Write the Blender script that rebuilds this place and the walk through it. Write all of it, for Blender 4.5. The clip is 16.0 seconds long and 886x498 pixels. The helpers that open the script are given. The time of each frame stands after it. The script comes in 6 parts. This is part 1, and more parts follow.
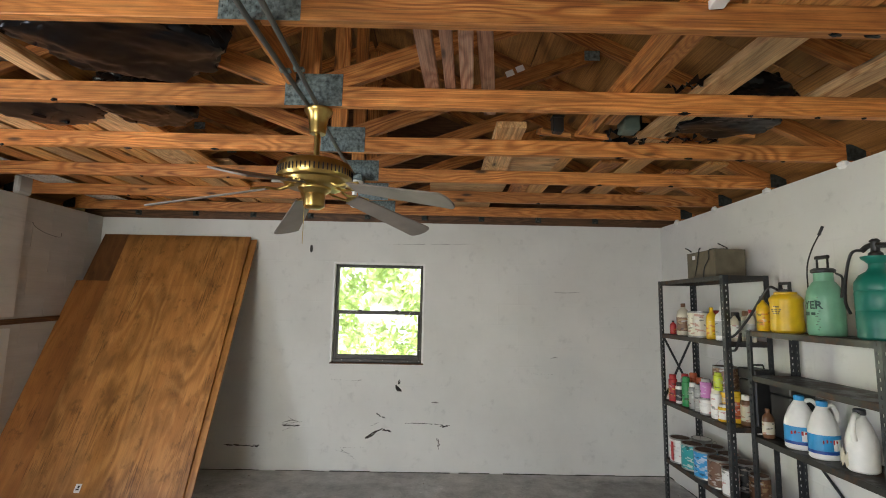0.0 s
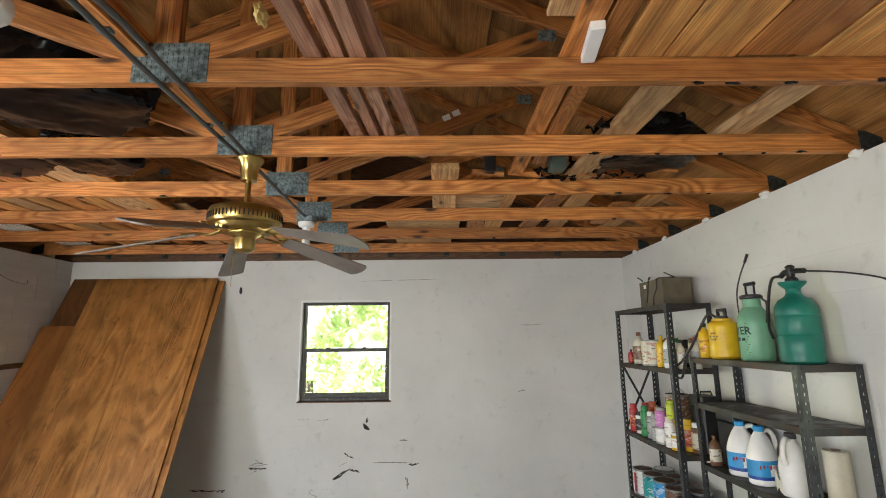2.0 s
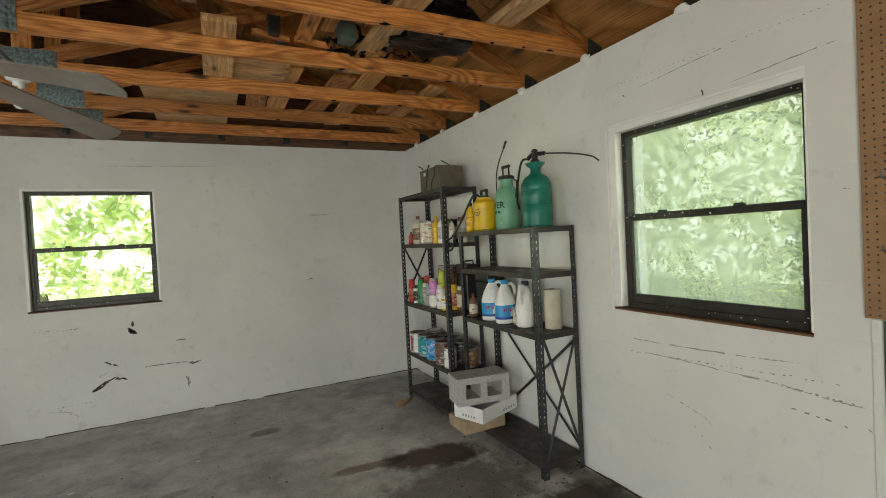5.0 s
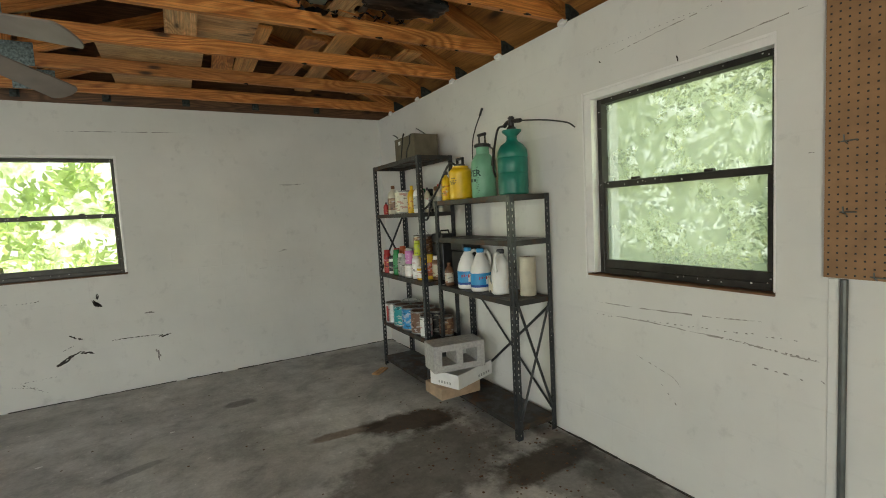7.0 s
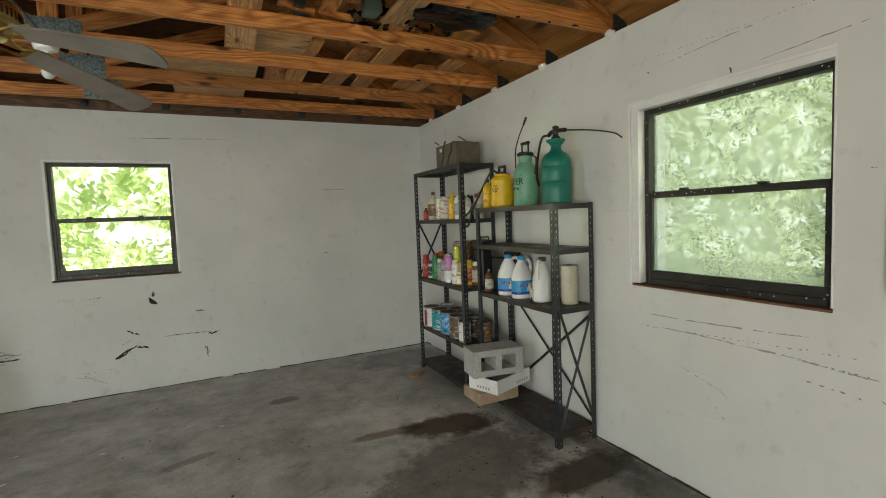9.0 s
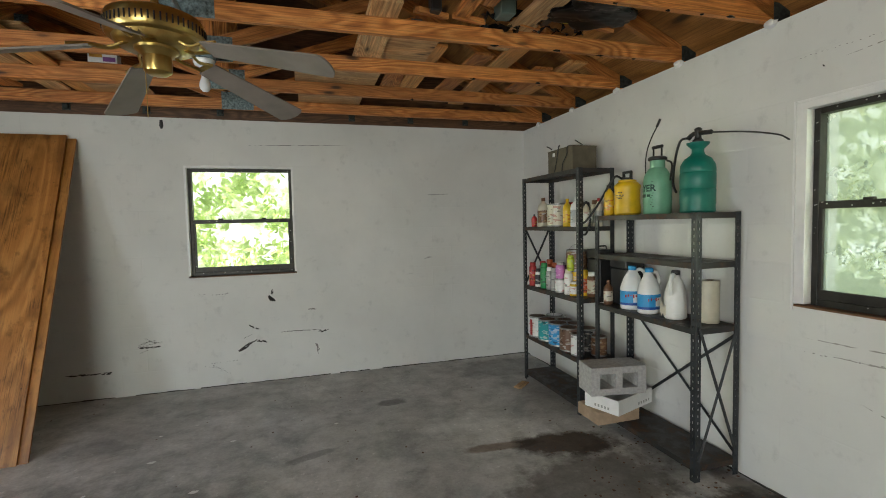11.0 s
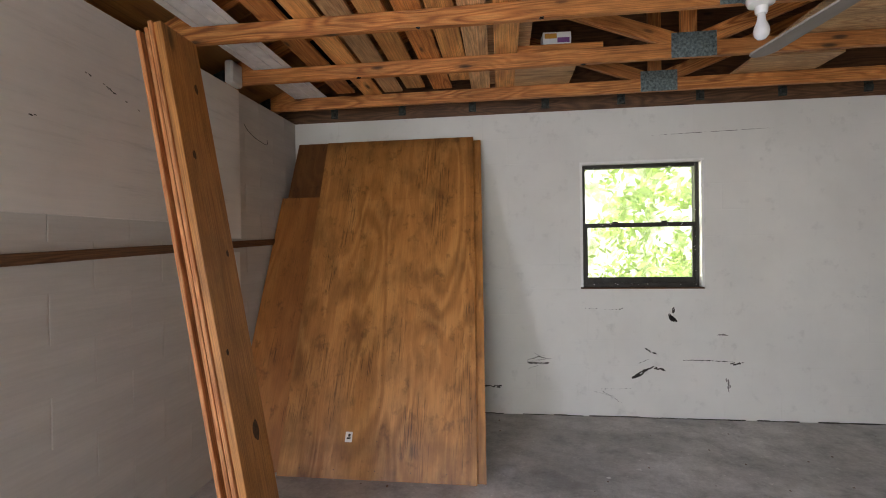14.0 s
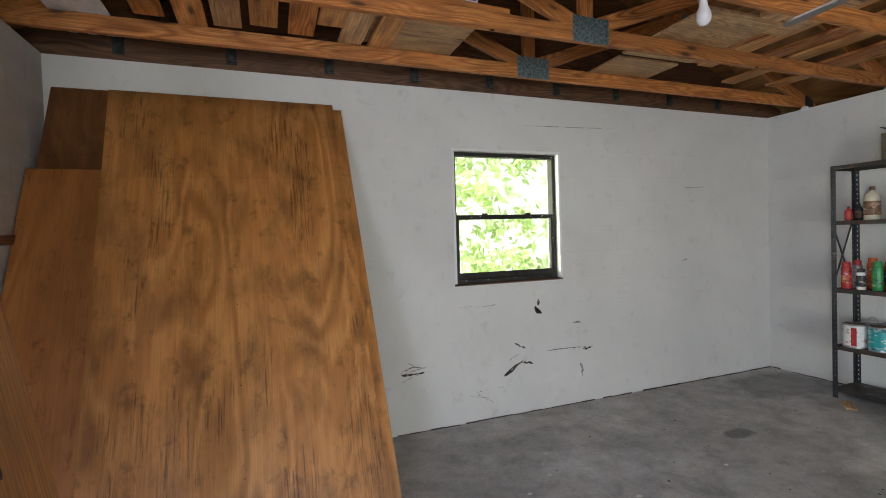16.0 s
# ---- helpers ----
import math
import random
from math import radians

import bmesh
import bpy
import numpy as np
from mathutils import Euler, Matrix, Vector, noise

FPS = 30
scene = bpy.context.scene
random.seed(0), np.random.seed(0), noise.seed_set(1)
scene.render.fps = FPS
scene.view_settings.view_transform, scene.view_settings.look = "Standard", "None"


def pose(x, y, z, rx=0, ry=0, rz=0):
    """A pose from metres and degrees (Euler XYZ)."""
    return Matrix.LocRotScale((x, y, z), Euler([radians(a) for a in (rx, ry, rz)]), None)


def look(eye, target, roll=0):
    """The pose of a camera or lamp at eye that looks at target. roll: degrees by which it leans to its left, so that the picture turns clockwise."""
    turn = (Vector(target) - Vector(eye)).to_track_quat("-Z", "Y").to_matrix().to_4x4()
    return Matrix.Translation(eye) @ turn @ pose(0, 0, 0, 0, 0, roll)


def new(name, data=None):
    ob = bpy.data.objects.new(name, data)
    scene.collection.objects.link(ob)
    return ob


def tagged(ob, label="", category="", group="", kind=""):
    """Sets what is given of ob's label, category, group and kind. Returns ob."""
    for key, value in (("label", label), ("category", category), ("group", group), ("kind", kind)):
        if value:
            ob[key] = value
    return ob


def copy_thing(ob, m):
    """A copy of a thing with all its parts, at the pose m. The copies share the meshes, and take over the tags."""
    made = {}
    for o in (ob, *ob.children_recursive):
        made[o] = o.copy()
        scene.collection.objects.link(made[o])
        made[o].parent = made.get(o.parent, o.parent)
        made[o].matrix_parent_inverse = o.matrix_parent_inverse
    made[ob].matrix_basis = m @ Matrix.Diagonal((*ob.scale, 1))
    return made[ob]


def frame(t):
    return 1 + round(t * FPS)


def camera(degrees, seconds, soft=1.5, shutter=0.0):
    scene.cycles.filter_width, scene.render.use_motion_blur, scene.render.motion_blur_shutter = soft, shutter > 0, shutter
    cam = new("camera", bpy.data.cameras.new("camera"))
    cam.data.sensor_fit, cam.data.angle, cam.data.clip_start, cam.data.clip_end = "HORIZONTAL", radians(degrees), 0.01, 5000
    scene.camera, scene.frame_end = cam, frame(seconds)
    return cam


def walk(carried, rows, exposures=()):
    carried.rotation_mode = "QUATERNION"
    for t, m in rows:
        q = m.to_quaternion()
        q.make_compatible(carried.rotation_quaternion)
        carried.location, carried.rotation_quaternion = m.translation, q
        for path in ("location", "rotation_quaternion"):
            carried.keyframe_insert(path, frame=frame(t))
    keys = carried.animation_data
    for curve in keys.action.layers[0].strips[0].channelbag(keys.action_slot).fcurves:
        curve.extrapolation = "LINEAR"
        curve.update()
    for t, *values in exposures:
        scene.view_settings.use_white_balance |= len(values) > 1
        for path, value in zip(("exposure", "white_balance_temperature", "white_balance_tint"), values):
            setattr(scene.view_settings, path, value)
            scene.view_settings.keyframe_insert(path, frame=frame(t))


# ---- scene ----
cam = camera(87.0, 16.0, 1.0)
PATH = [
    (0, (0.091, -0.129, 1.614), (0.103, 1.856, 1.851), 1.1),
    (0.5, (0.167, -0.183, 1.63), (0.002, 1.787, 1.936), 1.4),
    (1, (0.251, -0.233, 1.64), (-0.03, 1.72, 1.966), 1.0),
    (1.5, (0.31, -0.227, 1.609), (0.114, 1.742, 1.899), 0.3),
    (2, (0.409, -0.219, 1.622), (0.436, 1.745, 2.001), -0.6),
    (2.5, (0.369, -0.211, 1.706), (0.462, 1.729, 2.185), -1.7),
    (3, (0.355, -0.21, 1.702), (0.548, 1.73, 2.147), -1.3),
    (3.5, (0.418, -0.262, 1.614), (0.791, 1.673, 1.956), -0.1),
    (4, (0.489, -0.305, 1.538), (1.152, 1.576, 1.686), -0.3),
    (4.5, (0.432, -0.272, 1.492), (1.258, 1.549, 1.53), -1.8),
    (4.7, (0.368, -0.252, 1.474), (1.223, 1.556, 1.475), -2.4),
    (7, (0.347, -0.236, 1.407), (1.327, 1.5, 1.249), -3.0),
    (7.5, (0.359, -0.23, 1.417), (1.264, 1.547, 1.266), -2.7),
    (8, (0.347, -0.244, 1.426), (1.229, 1.547, 1.293), -2.5),
    (10.3, (0.137, -0.23, 1.442), (0.918, 1.606, 1.305), -0.6),
    (10.5, (0.13, -0.212, 1.436), (0.847, 1.651, 1.315), -0.7),
    (11, (0.018, -0.067, 1.464), (0.588, 1.847, 1.352), -1.3),
    (11.5, (-0.098, 0.124, 1.474), (0.332, 2.075, 1.375), -1.7),
    (12, (-0.301, 0.272, 1.461), (-0.002, 2.247, 1.354), -1.4),
    (12.5, (-0.654, 0.373, 1.46), (-0.482, 2.362, 1.333), -1.6),
    (13, (-0.947, 0.469, 1.436), (-0.975, 2.465, 1.305), -1.6),
    (13.5, (-1.275, 0.663, 1.399), (-1.44, 2.654, 1.314), -1.7),
    (14, (-1.602, 0.767, 1.389), (-1.855, 2.751, 1.37), -0.9),
    (14.5, (-1.816, 0.859, 1.403), (-1.991, 2.851, 1.353), -0.9),
    (15, (-1.996, 1.062, 1.369), (-2.064, 3.061, 1.334), -1.1),
    (15.5, (-2.154, 1.275, 1.382), (-1.946, 3.265, 1.368), -0.6),
    (16, (-2.267, 1.46, 1.379), (-1.555, 3.329, 1.329), -1.8),
]
walk(cam, [(t, look(eye, target, roll)) for t, eye, target, roll in PATH],
     [(0, 1.58, 6550, 10), (1, 1.70, 6500, 10), (2.5, 1.82, 6550, 11), (3.4, 1.76, 6500, 9), (4.0, 1.46, 6650, 5), (4.5, 1.36, 6750, 3), (7, 1.20, 6950, 3), (8, 1.20, 6950, 3), (10.5, 1.28, 6550, 5), (12.5, 1.30, 6500, 8), (13.5, 1.40, 6450, 14), (14, 1.47, 6420, 16), (15, 1.52, 6350, 16), (16, 1.47, 6150, 13)])

# ---- world and light ----
XL, XR, D, YB, H = -3.355, 2.355, 4.60, -2.7, 2.44
T = 0.2
world = bpy.data.worlds.new("sky")
scene.world = world
world.use_nodes = True
sky = world.node_tree.nodes.new("ShaderNodeTexSky")
sky.sky_type = "NISHITA"
sky.sun_disc = False
sky.sun_elevation = radians(52)
sky.sun_rotation = radians(250)
world.node_tree.links.new(sky.outputs[0], world.node_tree.nodes["Background"].inputs[0])
world.node_tree.nodes["Background"].inputs[1].default_value = 0.15
sun = new("sun", bpy.data.lights.new("sun", "SUN"))
sun.data.energy = 5.0
sun.data.angle = radians(0.5)
sun.data.color = (1.0, 0.95, 0.88)
sun.matrix_world = look((0, 0, 0), (-math.sin(radians(250)) * math.cos(radians(52)), -math.cos(radians(250)) * math.cos(radians(52)), -math.sin(radians(52))))


def daylight(m, w, h, power, tint=(0.94, 1.0, 0.95)):
    ob = new("daylight", bpy.data.lights.new("daylight", "AREA"))
    ob.data.shape, ob.data.size, ob.data.size_y, ob.data.energy = "RECTANGLE", w, h, power
    ob.data.color = tint
    ob.matrix_world = m
    return ob


daylight(look((-2.15, 5.75, 1.65), (-0.5, 4.7, 1.5)), 1.2, 1.5, 33, (0.97, 1.0, 0.68))
daylight(look((3.45, -0.25, 1.7), (2.4, 1.1, 1.5)), 1.2, 1.4, 8, (0.97, 1.0, 0.70))
daylight(look((-2.1, YB - 0.15, 0.95), (0.8, 2.2, 4.0)), 1.9, 1.7, 40, (0.99, 0.985, 0.86))
daylight(look((-2.1, YB - 0.15, 1.75), (0.2, 3.2, 0.3)), 1.9, 0.6, 10, (0.76, 0.80, 1.0))
daylight(look((XL - T - 0.05, 0.55, 1.1), (-0.3, 3.4, 0.9)), 0.85, 1.8, 22, (0.80, 0.84, 1.0))


# ---- materials ----
class Nodes:
    """A material with its node tree and a few short ways to add nodes."""

    def __init__(self, name):
        self.mat = bpy.data.materials.new(name)
        self.mat.use_nodes = True
        self.tree = self.mat.node_tree
        self.shader = self.tree.nodes["Principled BSDF"]

    def join(self, a, b):
        self.tree.links.new(a, b)

    def coords(self, scale=(1, 1, 1), shift=True):
        tex = self.tree.nodes.new("ShaderNodeTexCoord")
        mapping = self.tree.nodes.new("ShaderNodeMapping")
        mapping.inputs["Scale"].default_value = scale
        self.join(tex.outputs["Object"], mapping.inputs["Vector"])
        if shift:
            info = self.tree.nodes.new("ShaderNodeObjectInfo")
            mul = self.tree.nodes.new("ShaderNodeMath")
            mul.operation = "MULTIPLY"
            mul.inputs[1].default_value = 53.0
            self.join(info.outputs["Random"], mul.inputs[0])
            self.join(mul.outputs[0], mapping.inputs["Location"])
        return mapping.outputs[0]

    def noise(self, vector, scale, detail=4, rough=0.55, distort=0.0):
        n = self.tree.nodes.new("ShaderNodeTexNoise")
        n.inputs["Scale"].default_value, n.inputs["Detail"].default_value = scale, detail
        n.inputs["Roughness"].default_value, n.inputs["Distortion"].default_value = rough, distort
        self.join(vector, n.inputs["Vector"])
        return n.outputs["Fac"]

    def wave(self, vector, scale, distort, detail=2, dscale=1.0):
        n = self.tree.nodes.new("ShaderNodeTexWave")
        n.bands_direction = "Y"
        n.inputs["Scale"].default_value, n.inputs["Distortion"].default_value = scale, distort
        n.inputs["Detail"].default_value, n.inputs["Detail Scale"].default_value = detail, dscale
        self.join(vector, n.inputs["Vector"])
        return n.outputs["Fac"]

    def ramp(self, fac, stops):
        n = self.tree.nodes.new("ShaderNodeValToRGB")
        e = n.color_ramp.elements
        while len(e) < len(stops):
            e.new(0.5)
        for el, (p, c) in zip(e, stops):
            el.position, el.color = p, (*((c, c, c) if isinstance(c, (int, float)) else c), 1)
        self.join(fac, n.inputs[0])
        return n.outputs[0]

    def mix(self, a, b, fac=1.0, how="MULTIPLY"):
        n = self.tree.nodes.new("ShaderNodeMix")
        n.data_type, n.blend_type = "RGBA", how
        for value, socket in ((fac, n.inputs[0]), (a, n.inputs[6]), (b, n.inputs[7])):
            if isinstance(value, (int, float)):
                socket.default_value = value
            elif isinstance(value, tuple):
                socket.default_value = (*value, 1)
            else:
                self.join(value, socket)
        return n.outputs[2]

    def color(self, c):
        if isinstance(c, tuple):
            self.shader.inputs["Base Color"].default_value = (*c, 1)
        else:
            self.join(c, self.shader.inputs["Base Color"])

    def bump(self, fac, strength, distance=0.01):
        n = self.tree.nodes.new("ShaderNodeBump")
        n.inputs["Strength"].default_value, n.inputs["Distance"].default_value = strength, distance
        self.join(fac, n.inputs["Height"])
        self.join(n.outputs[0], self.shader.inputs["Normal"])

    def tone(self, low, high):
        """A grey that differs from object to object."""
        info = self.tree.nodes.new("ShaderNodeObjectInfo")
        return self.ramp(info.outputs["Random"], [(0, low), (1, high)])

    def done(self, rough=0.6, metal=0.0):
        if isinstance(rough, (int, float)):
            self.shader.inputs["Roughness"].default_value = rough
        else:
            self.join(rough, self.shader.inputs["Roughness"])
        self.shader.inputs["Metallic"].default_value = metal
        return self.mat


def plain(name, c, rough=0.5, metal=0.0, vary=0.12, scale=14):
    n = Nodes(name)
    f = n.noise(n.coords(), scale, 5)
    n.color(n.mix(c, n.ramp(f, [(0.3, 1 - vary * 2), (0.7, 1 + vary)])))
    n.bump(f, 0.08, 0.003)
    return n.done(rough, metal)


def figure(n, scale, detail, distort, bands):
    """Contour lines of a stretched noise: the flat-sawn figure of wood, 0 to 1."""
    f = n.noise(n.coords(scale), 1.0, detail, 0.45, distort)
    mul = n.tree.nodes.new("ShaderNodeMath")
    mul.operation = "MULTIPLY"
    mul.inputs[1].default_value = bands
    n.join(f, mul.inputs[0])
    w = n.tree.nodes.new("ShaderNodeMath")
    w.operation = "SINE"
    n.join(mul.outputs[0], w.inputs[0])
    half = n.tree.nodes.new("ShaderNodeMath")
    half.operation = "MULTIPLY_ADD"
    half.inputs[1].default_value = half.inputs[2].default_value = 0.5
    n.join(w.outputs[0], half.inputs[0])
    return half.outputs[0]


def wood(name, dark, mid, light, scale=(1.0, 6, 6), rough=0.6, knots=1.0, bands=110, faint=0.3):
    """Sawn softwood with its length along x: flat-sawn figure, pores, knots and a tone of its own for each board."""
    n = Nodes(name)
    w = figure(n, scale, 2, 0.25, bands)
    f = n.noise(n.coords((1.3, 95, 95)), 2, 5, 0.75)
    c = n.ramp(w, [(0.0, light), (0.55, mid), (1.0, tuple(0.85 * a + 0.15 * b for a, b in zip(dark, mid)))])
    fade = n.ramp(n.noise(n.coords((0.8, 6, 6)), 1.5, 3), [(0.42, faint), (0.68, 1.0)])
    c = n.mix(mid, c, fade, "MIX")
    c = n.mix(c, n.ramp(f, [(0.34, 0.46), (0.5, 0.92), (0.62, 1.2)]))
    c = n.mix(c, n.ramp(n.noise(n.coords((2, 5, 5)), 1.6, 5, 0.65), [(0.3, 0.70), (0.62, 1.1)]))
    c = n.mix(c, n.tone(0.70, 1.15))
    if knots:
        k = n.tree.nodes.new("ShaderNodeTexVoronoi")
        k.inputs["Scale"].default_value = 1.0
        n.join(n.coords((2.6 * knots, 9 * knots, 9 * knots)), k.inputs["Vector"])
        c = n.mix(c, n.ramp(k.outputs["Distance"], [(0.05, 0.12), (0.10, 0.38), (0.13, 0.75), (0.24, 1.0)]))
    n.color(c)
    n.bump(f, 0.2, 0.002)
    return n.done(rough)


n = Nodes("white_block_paint")
v = n.coords(shift=False)
fine, big = n.noise(v, 60, 4), n.noise(v, 1.3, 5, 0.6)
c = n.mix((0.70, 0.70, 0.665), n.ramp(big, [(0.3, 0.9), (0.65, 1.03)]))
c = n.mix(c, n.ramp(n.noise(v, 9, 6, 0.7), [(0.28, 0.86), (0.42, 1.0)]))
n.color(c)
tex = n.tree.nodes.new("ShaderNodeTexCoord")
sep, com, add = n.tree.nodes.new("ShaderNodeSeparateXYZ"), n.tree.nodes.new("ShaderNodeCombineXYZ"), n.tree.nodes.new("ShaderNodeMath")
n.join(tex.outputs["Object"], sep.inputs[0])
n.join(sep.outputs["X"], add.inputs[0])
n.join(sep.outputs["Y"], add.inputs[1])
n.join(add.outputs[0], com.inputs["X"])
n.join(sep.outputs["Z"], com.inputs["Y"])
joint = n.tree.nodes.new("ShaderNodeTexBrick")
joint.inputs["Scale"].default_value = 1.0
joint.inputs["Brick Width"].default_value, joint.inputs["Row Height"].default_value = 0.4065, 0.2033
joint.inputs["Mortar Size"].default_value, joint.inputs["Mortar Smooth"].default_value = 0.006, 0.6
n.join(com.outputs[0], joint.inputs["Vector"])
height = n.mix(n.ramp(joint.outputs["Fac"], [(0, 1.0), (1, 0.55)]), n.ramp(fine, [(0.2, 0.85), (0.8, 1.0)]))
height = n.mix(height, n.ramp(big, [(0.3, 0.8), (0.7, 1.0)]))
n.bump(height, 0.35, 0.004)
PAINT = n.done(0.75)

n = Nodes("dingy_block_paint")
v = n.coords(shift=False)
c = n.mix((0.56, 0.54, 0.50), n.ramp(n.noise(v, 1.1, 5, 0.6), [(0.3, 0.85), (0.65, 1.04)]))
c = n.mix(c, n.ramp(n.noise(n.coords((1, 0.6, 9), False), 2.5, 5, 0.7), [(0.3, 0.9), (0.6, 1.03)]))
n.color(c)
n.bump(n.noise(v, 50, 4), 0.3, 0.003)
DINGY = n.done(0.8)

n = Nodes("brushed_panel_paint")
v = n.coords(shift=False)
c = n.mix((0.66, 0.635, 0.59), n.ramp(n.noise(v, 1.4, 5, 0.6), [(0.3, 0.88), (0.65, 1.04)]))
c = n.mix(c, n.ramp(n.noise(n.coords((1, 0.5, 7), False), 3.0, 6, 0.72), [(0.28, 0.80), (0.45, 0.98), (0.65, 1.03)]))
n.color(c)
n.bump(n.noise(n.coords((1, 0.8, 14), False), 4, 5), 0.3, 0.004)
PANEL = n.done(0.75)

n = Nodes("stained_shaded_concrete")
v = n.coords(shift=False)
f1, f2, f3 = n.noise(v, 1.1, 6, 0.6, 0.4), n.noise(v, 6, 8, 0.7), n.noise(v, 45, 4, 0.7)
c = n.ramp(f1, [(0.3, (0.31, 0.30, 0.285)), (0.5, (0.46, 0.455, 0.435)), (0.7, (0.62, 0.61, 0.59))])
c = n.mix(c, n.ramp(f2, [(0.3, 0.68), (0.5, 0.98), (0.75, 1.2)]))
c = n.mix(c, n.ramp(f3, [(0.3, 0.88), (0.6, 1.06)]))
c = n.mix(c, n.ramp(n.noise(v, 17, 6, 0.75), [(0.60, 1.0), (0.68, 1.45)]))
c = n.mix(c, n.ramp(n.noise(v, 2.6, 7, 0.7, 0.6), [(0.36, 0.78), (0.46, 1.0), (0.62, 1.15)]))


def stain_or_shade(n, c, centre, size, turn, depth, wobble=1.2):
    """A dark patch with a ragged outline in the floor's colour."""
    tex = n.tree.nodes.new("ShaderNodeTexCoord")
    m = n.tree.nodes.new("ShaderNodeMapping")
    m.vector_type = "TEXTURE"
    m.inputs["Location"].default_value = (*centre, 0)
    m.inputs["Rotation"].default_value = (0, 0, radians(turn))
    m.inputs["Scale"].default_value = (*size, 1)
    n.join(tex.outputs["Object"], m.inputs["Vector"])
    length = n.tree.nodes.new("ShaderNodeVectorMath")
    length.operation = "LENGTH"
    n.join(m.outputs[0], length.inputs[0])
    add = n.tree.nodes.new("ShaderNodeMath")
    add.operation = "MULTIPLY_ADD"
    add.inputs[1].default_value = wobble
    n.join(n.noise(n.coords(shift=False), 7, 6, 0.65), add.inputs[0])
    n.join(length.outputs["Value"], add.inputs[2])
    return n.mix(c, n.ramp(halve(n, add.outputs[0]), [(0.33 + wobble * 0.25, depth), (0.5 + wobble * 0.25, 1.0)]))


def halve(n, socket):
    m = n.tree.nodes.new("ShaderNodeMath")
    m.operation = "MULTIPLY"
    m.inputs[1].default_value = 0.5
    n.join(socket, m.inputs[0])
    return m.outputs[0]


# First, broad patch is painted shade on the left floor; oil stains follow.
for centre, size, turn, depth in (((-1.3, 2.1), (1.3, 1.0), 10, 0.62), ((-0.2, 2.0), (0.7, 0.3), -20, 0.8), ((1.62, 2.58), (0.40, 0.19), -12, (0.16, 0.12, 0.095)), ((1.2, 2.68), (0.3, 0.06), -4, (0.5, 0.42, 0.36)), ((1.45, 2.05), (0.72, 0.42), 24, (0.40, 0.385, 0.37)), ((2.0, 1.68), (0.42, 0.16), 8, (0.26, 0.22, 0.18)), ((2.25, 1.75), (0.1, 0.35), 0, (0.45, 0.42, 0.38)), ((2.1, 1.5), (0.32, 0.5), 30, 0.5),
                                  ((0.66, 3.67), (0.13, 0.08), 0, 0.45), ((1.9, 4.2), (0.6, 0.35), 0, 0.6), ((0.0, 2.95), (0.22, 0.05), 20, 0.6), ((2.2, 0.9), (0.2, 0.9), 0, 0.6)):
    c = stain_or_shade(n, c, centre, size, turn, depth)
n.color(c)
n.bump(f2, 0.2, 0.004)
CONCRETE = n.done(n.ramp(f1, [(0.3, 0.45), (0.7, 0.8)]))

PINE = wood("orange_pine", (0.27, 0.075, 0.014), (0.56, 0.21, 0.05), (0.68, 0.30, 0.085))
PALE_PINE = wood("pale_pine", (0.44, 0.21, 0.08), (0.68, 0.41, 0.19), (0.76, 0.50, 0.25))
ROOF_PLY = wood("aged_roof_plywood", (0.17, 0.066, 0.016), (0.38, 0.175, 0.046), (0.48, 0.24, 0.075), (0.7, 1.6, 1.6), 0.65, 0.5, 60, 0.4)
DECK = wood("roof_boards", (0.50, 0.19, 0.05), (0.80, 0.38, 0.11), (0.86, 0.47, 0.16), (0.5, 3.2, 3.2), 0.6, 0.8, 70)
# Weathered timber; on the north gable its darkness also paints the shade.
DARK_WOOD = wood("dark_weathered_shaded_wood", (0.08, 0.035, 0.016), (0.16, 0.075, 0.032), (0.22, 0.11, 0.05))
RED_PINE = wood("reddish_pine", (0.36, 0.12, 0.035), (0.50, 0.20, 0.07), (0.58, 0.28, 0.11))
BOARD = wood("honey_pine", (0.36, 0.145, 0.035), (0.43, 0.19, 0.052), (0.48, 0.225, 0.065), (0.5, 4, 4), 0.5, 0.62, 40, 0.1)



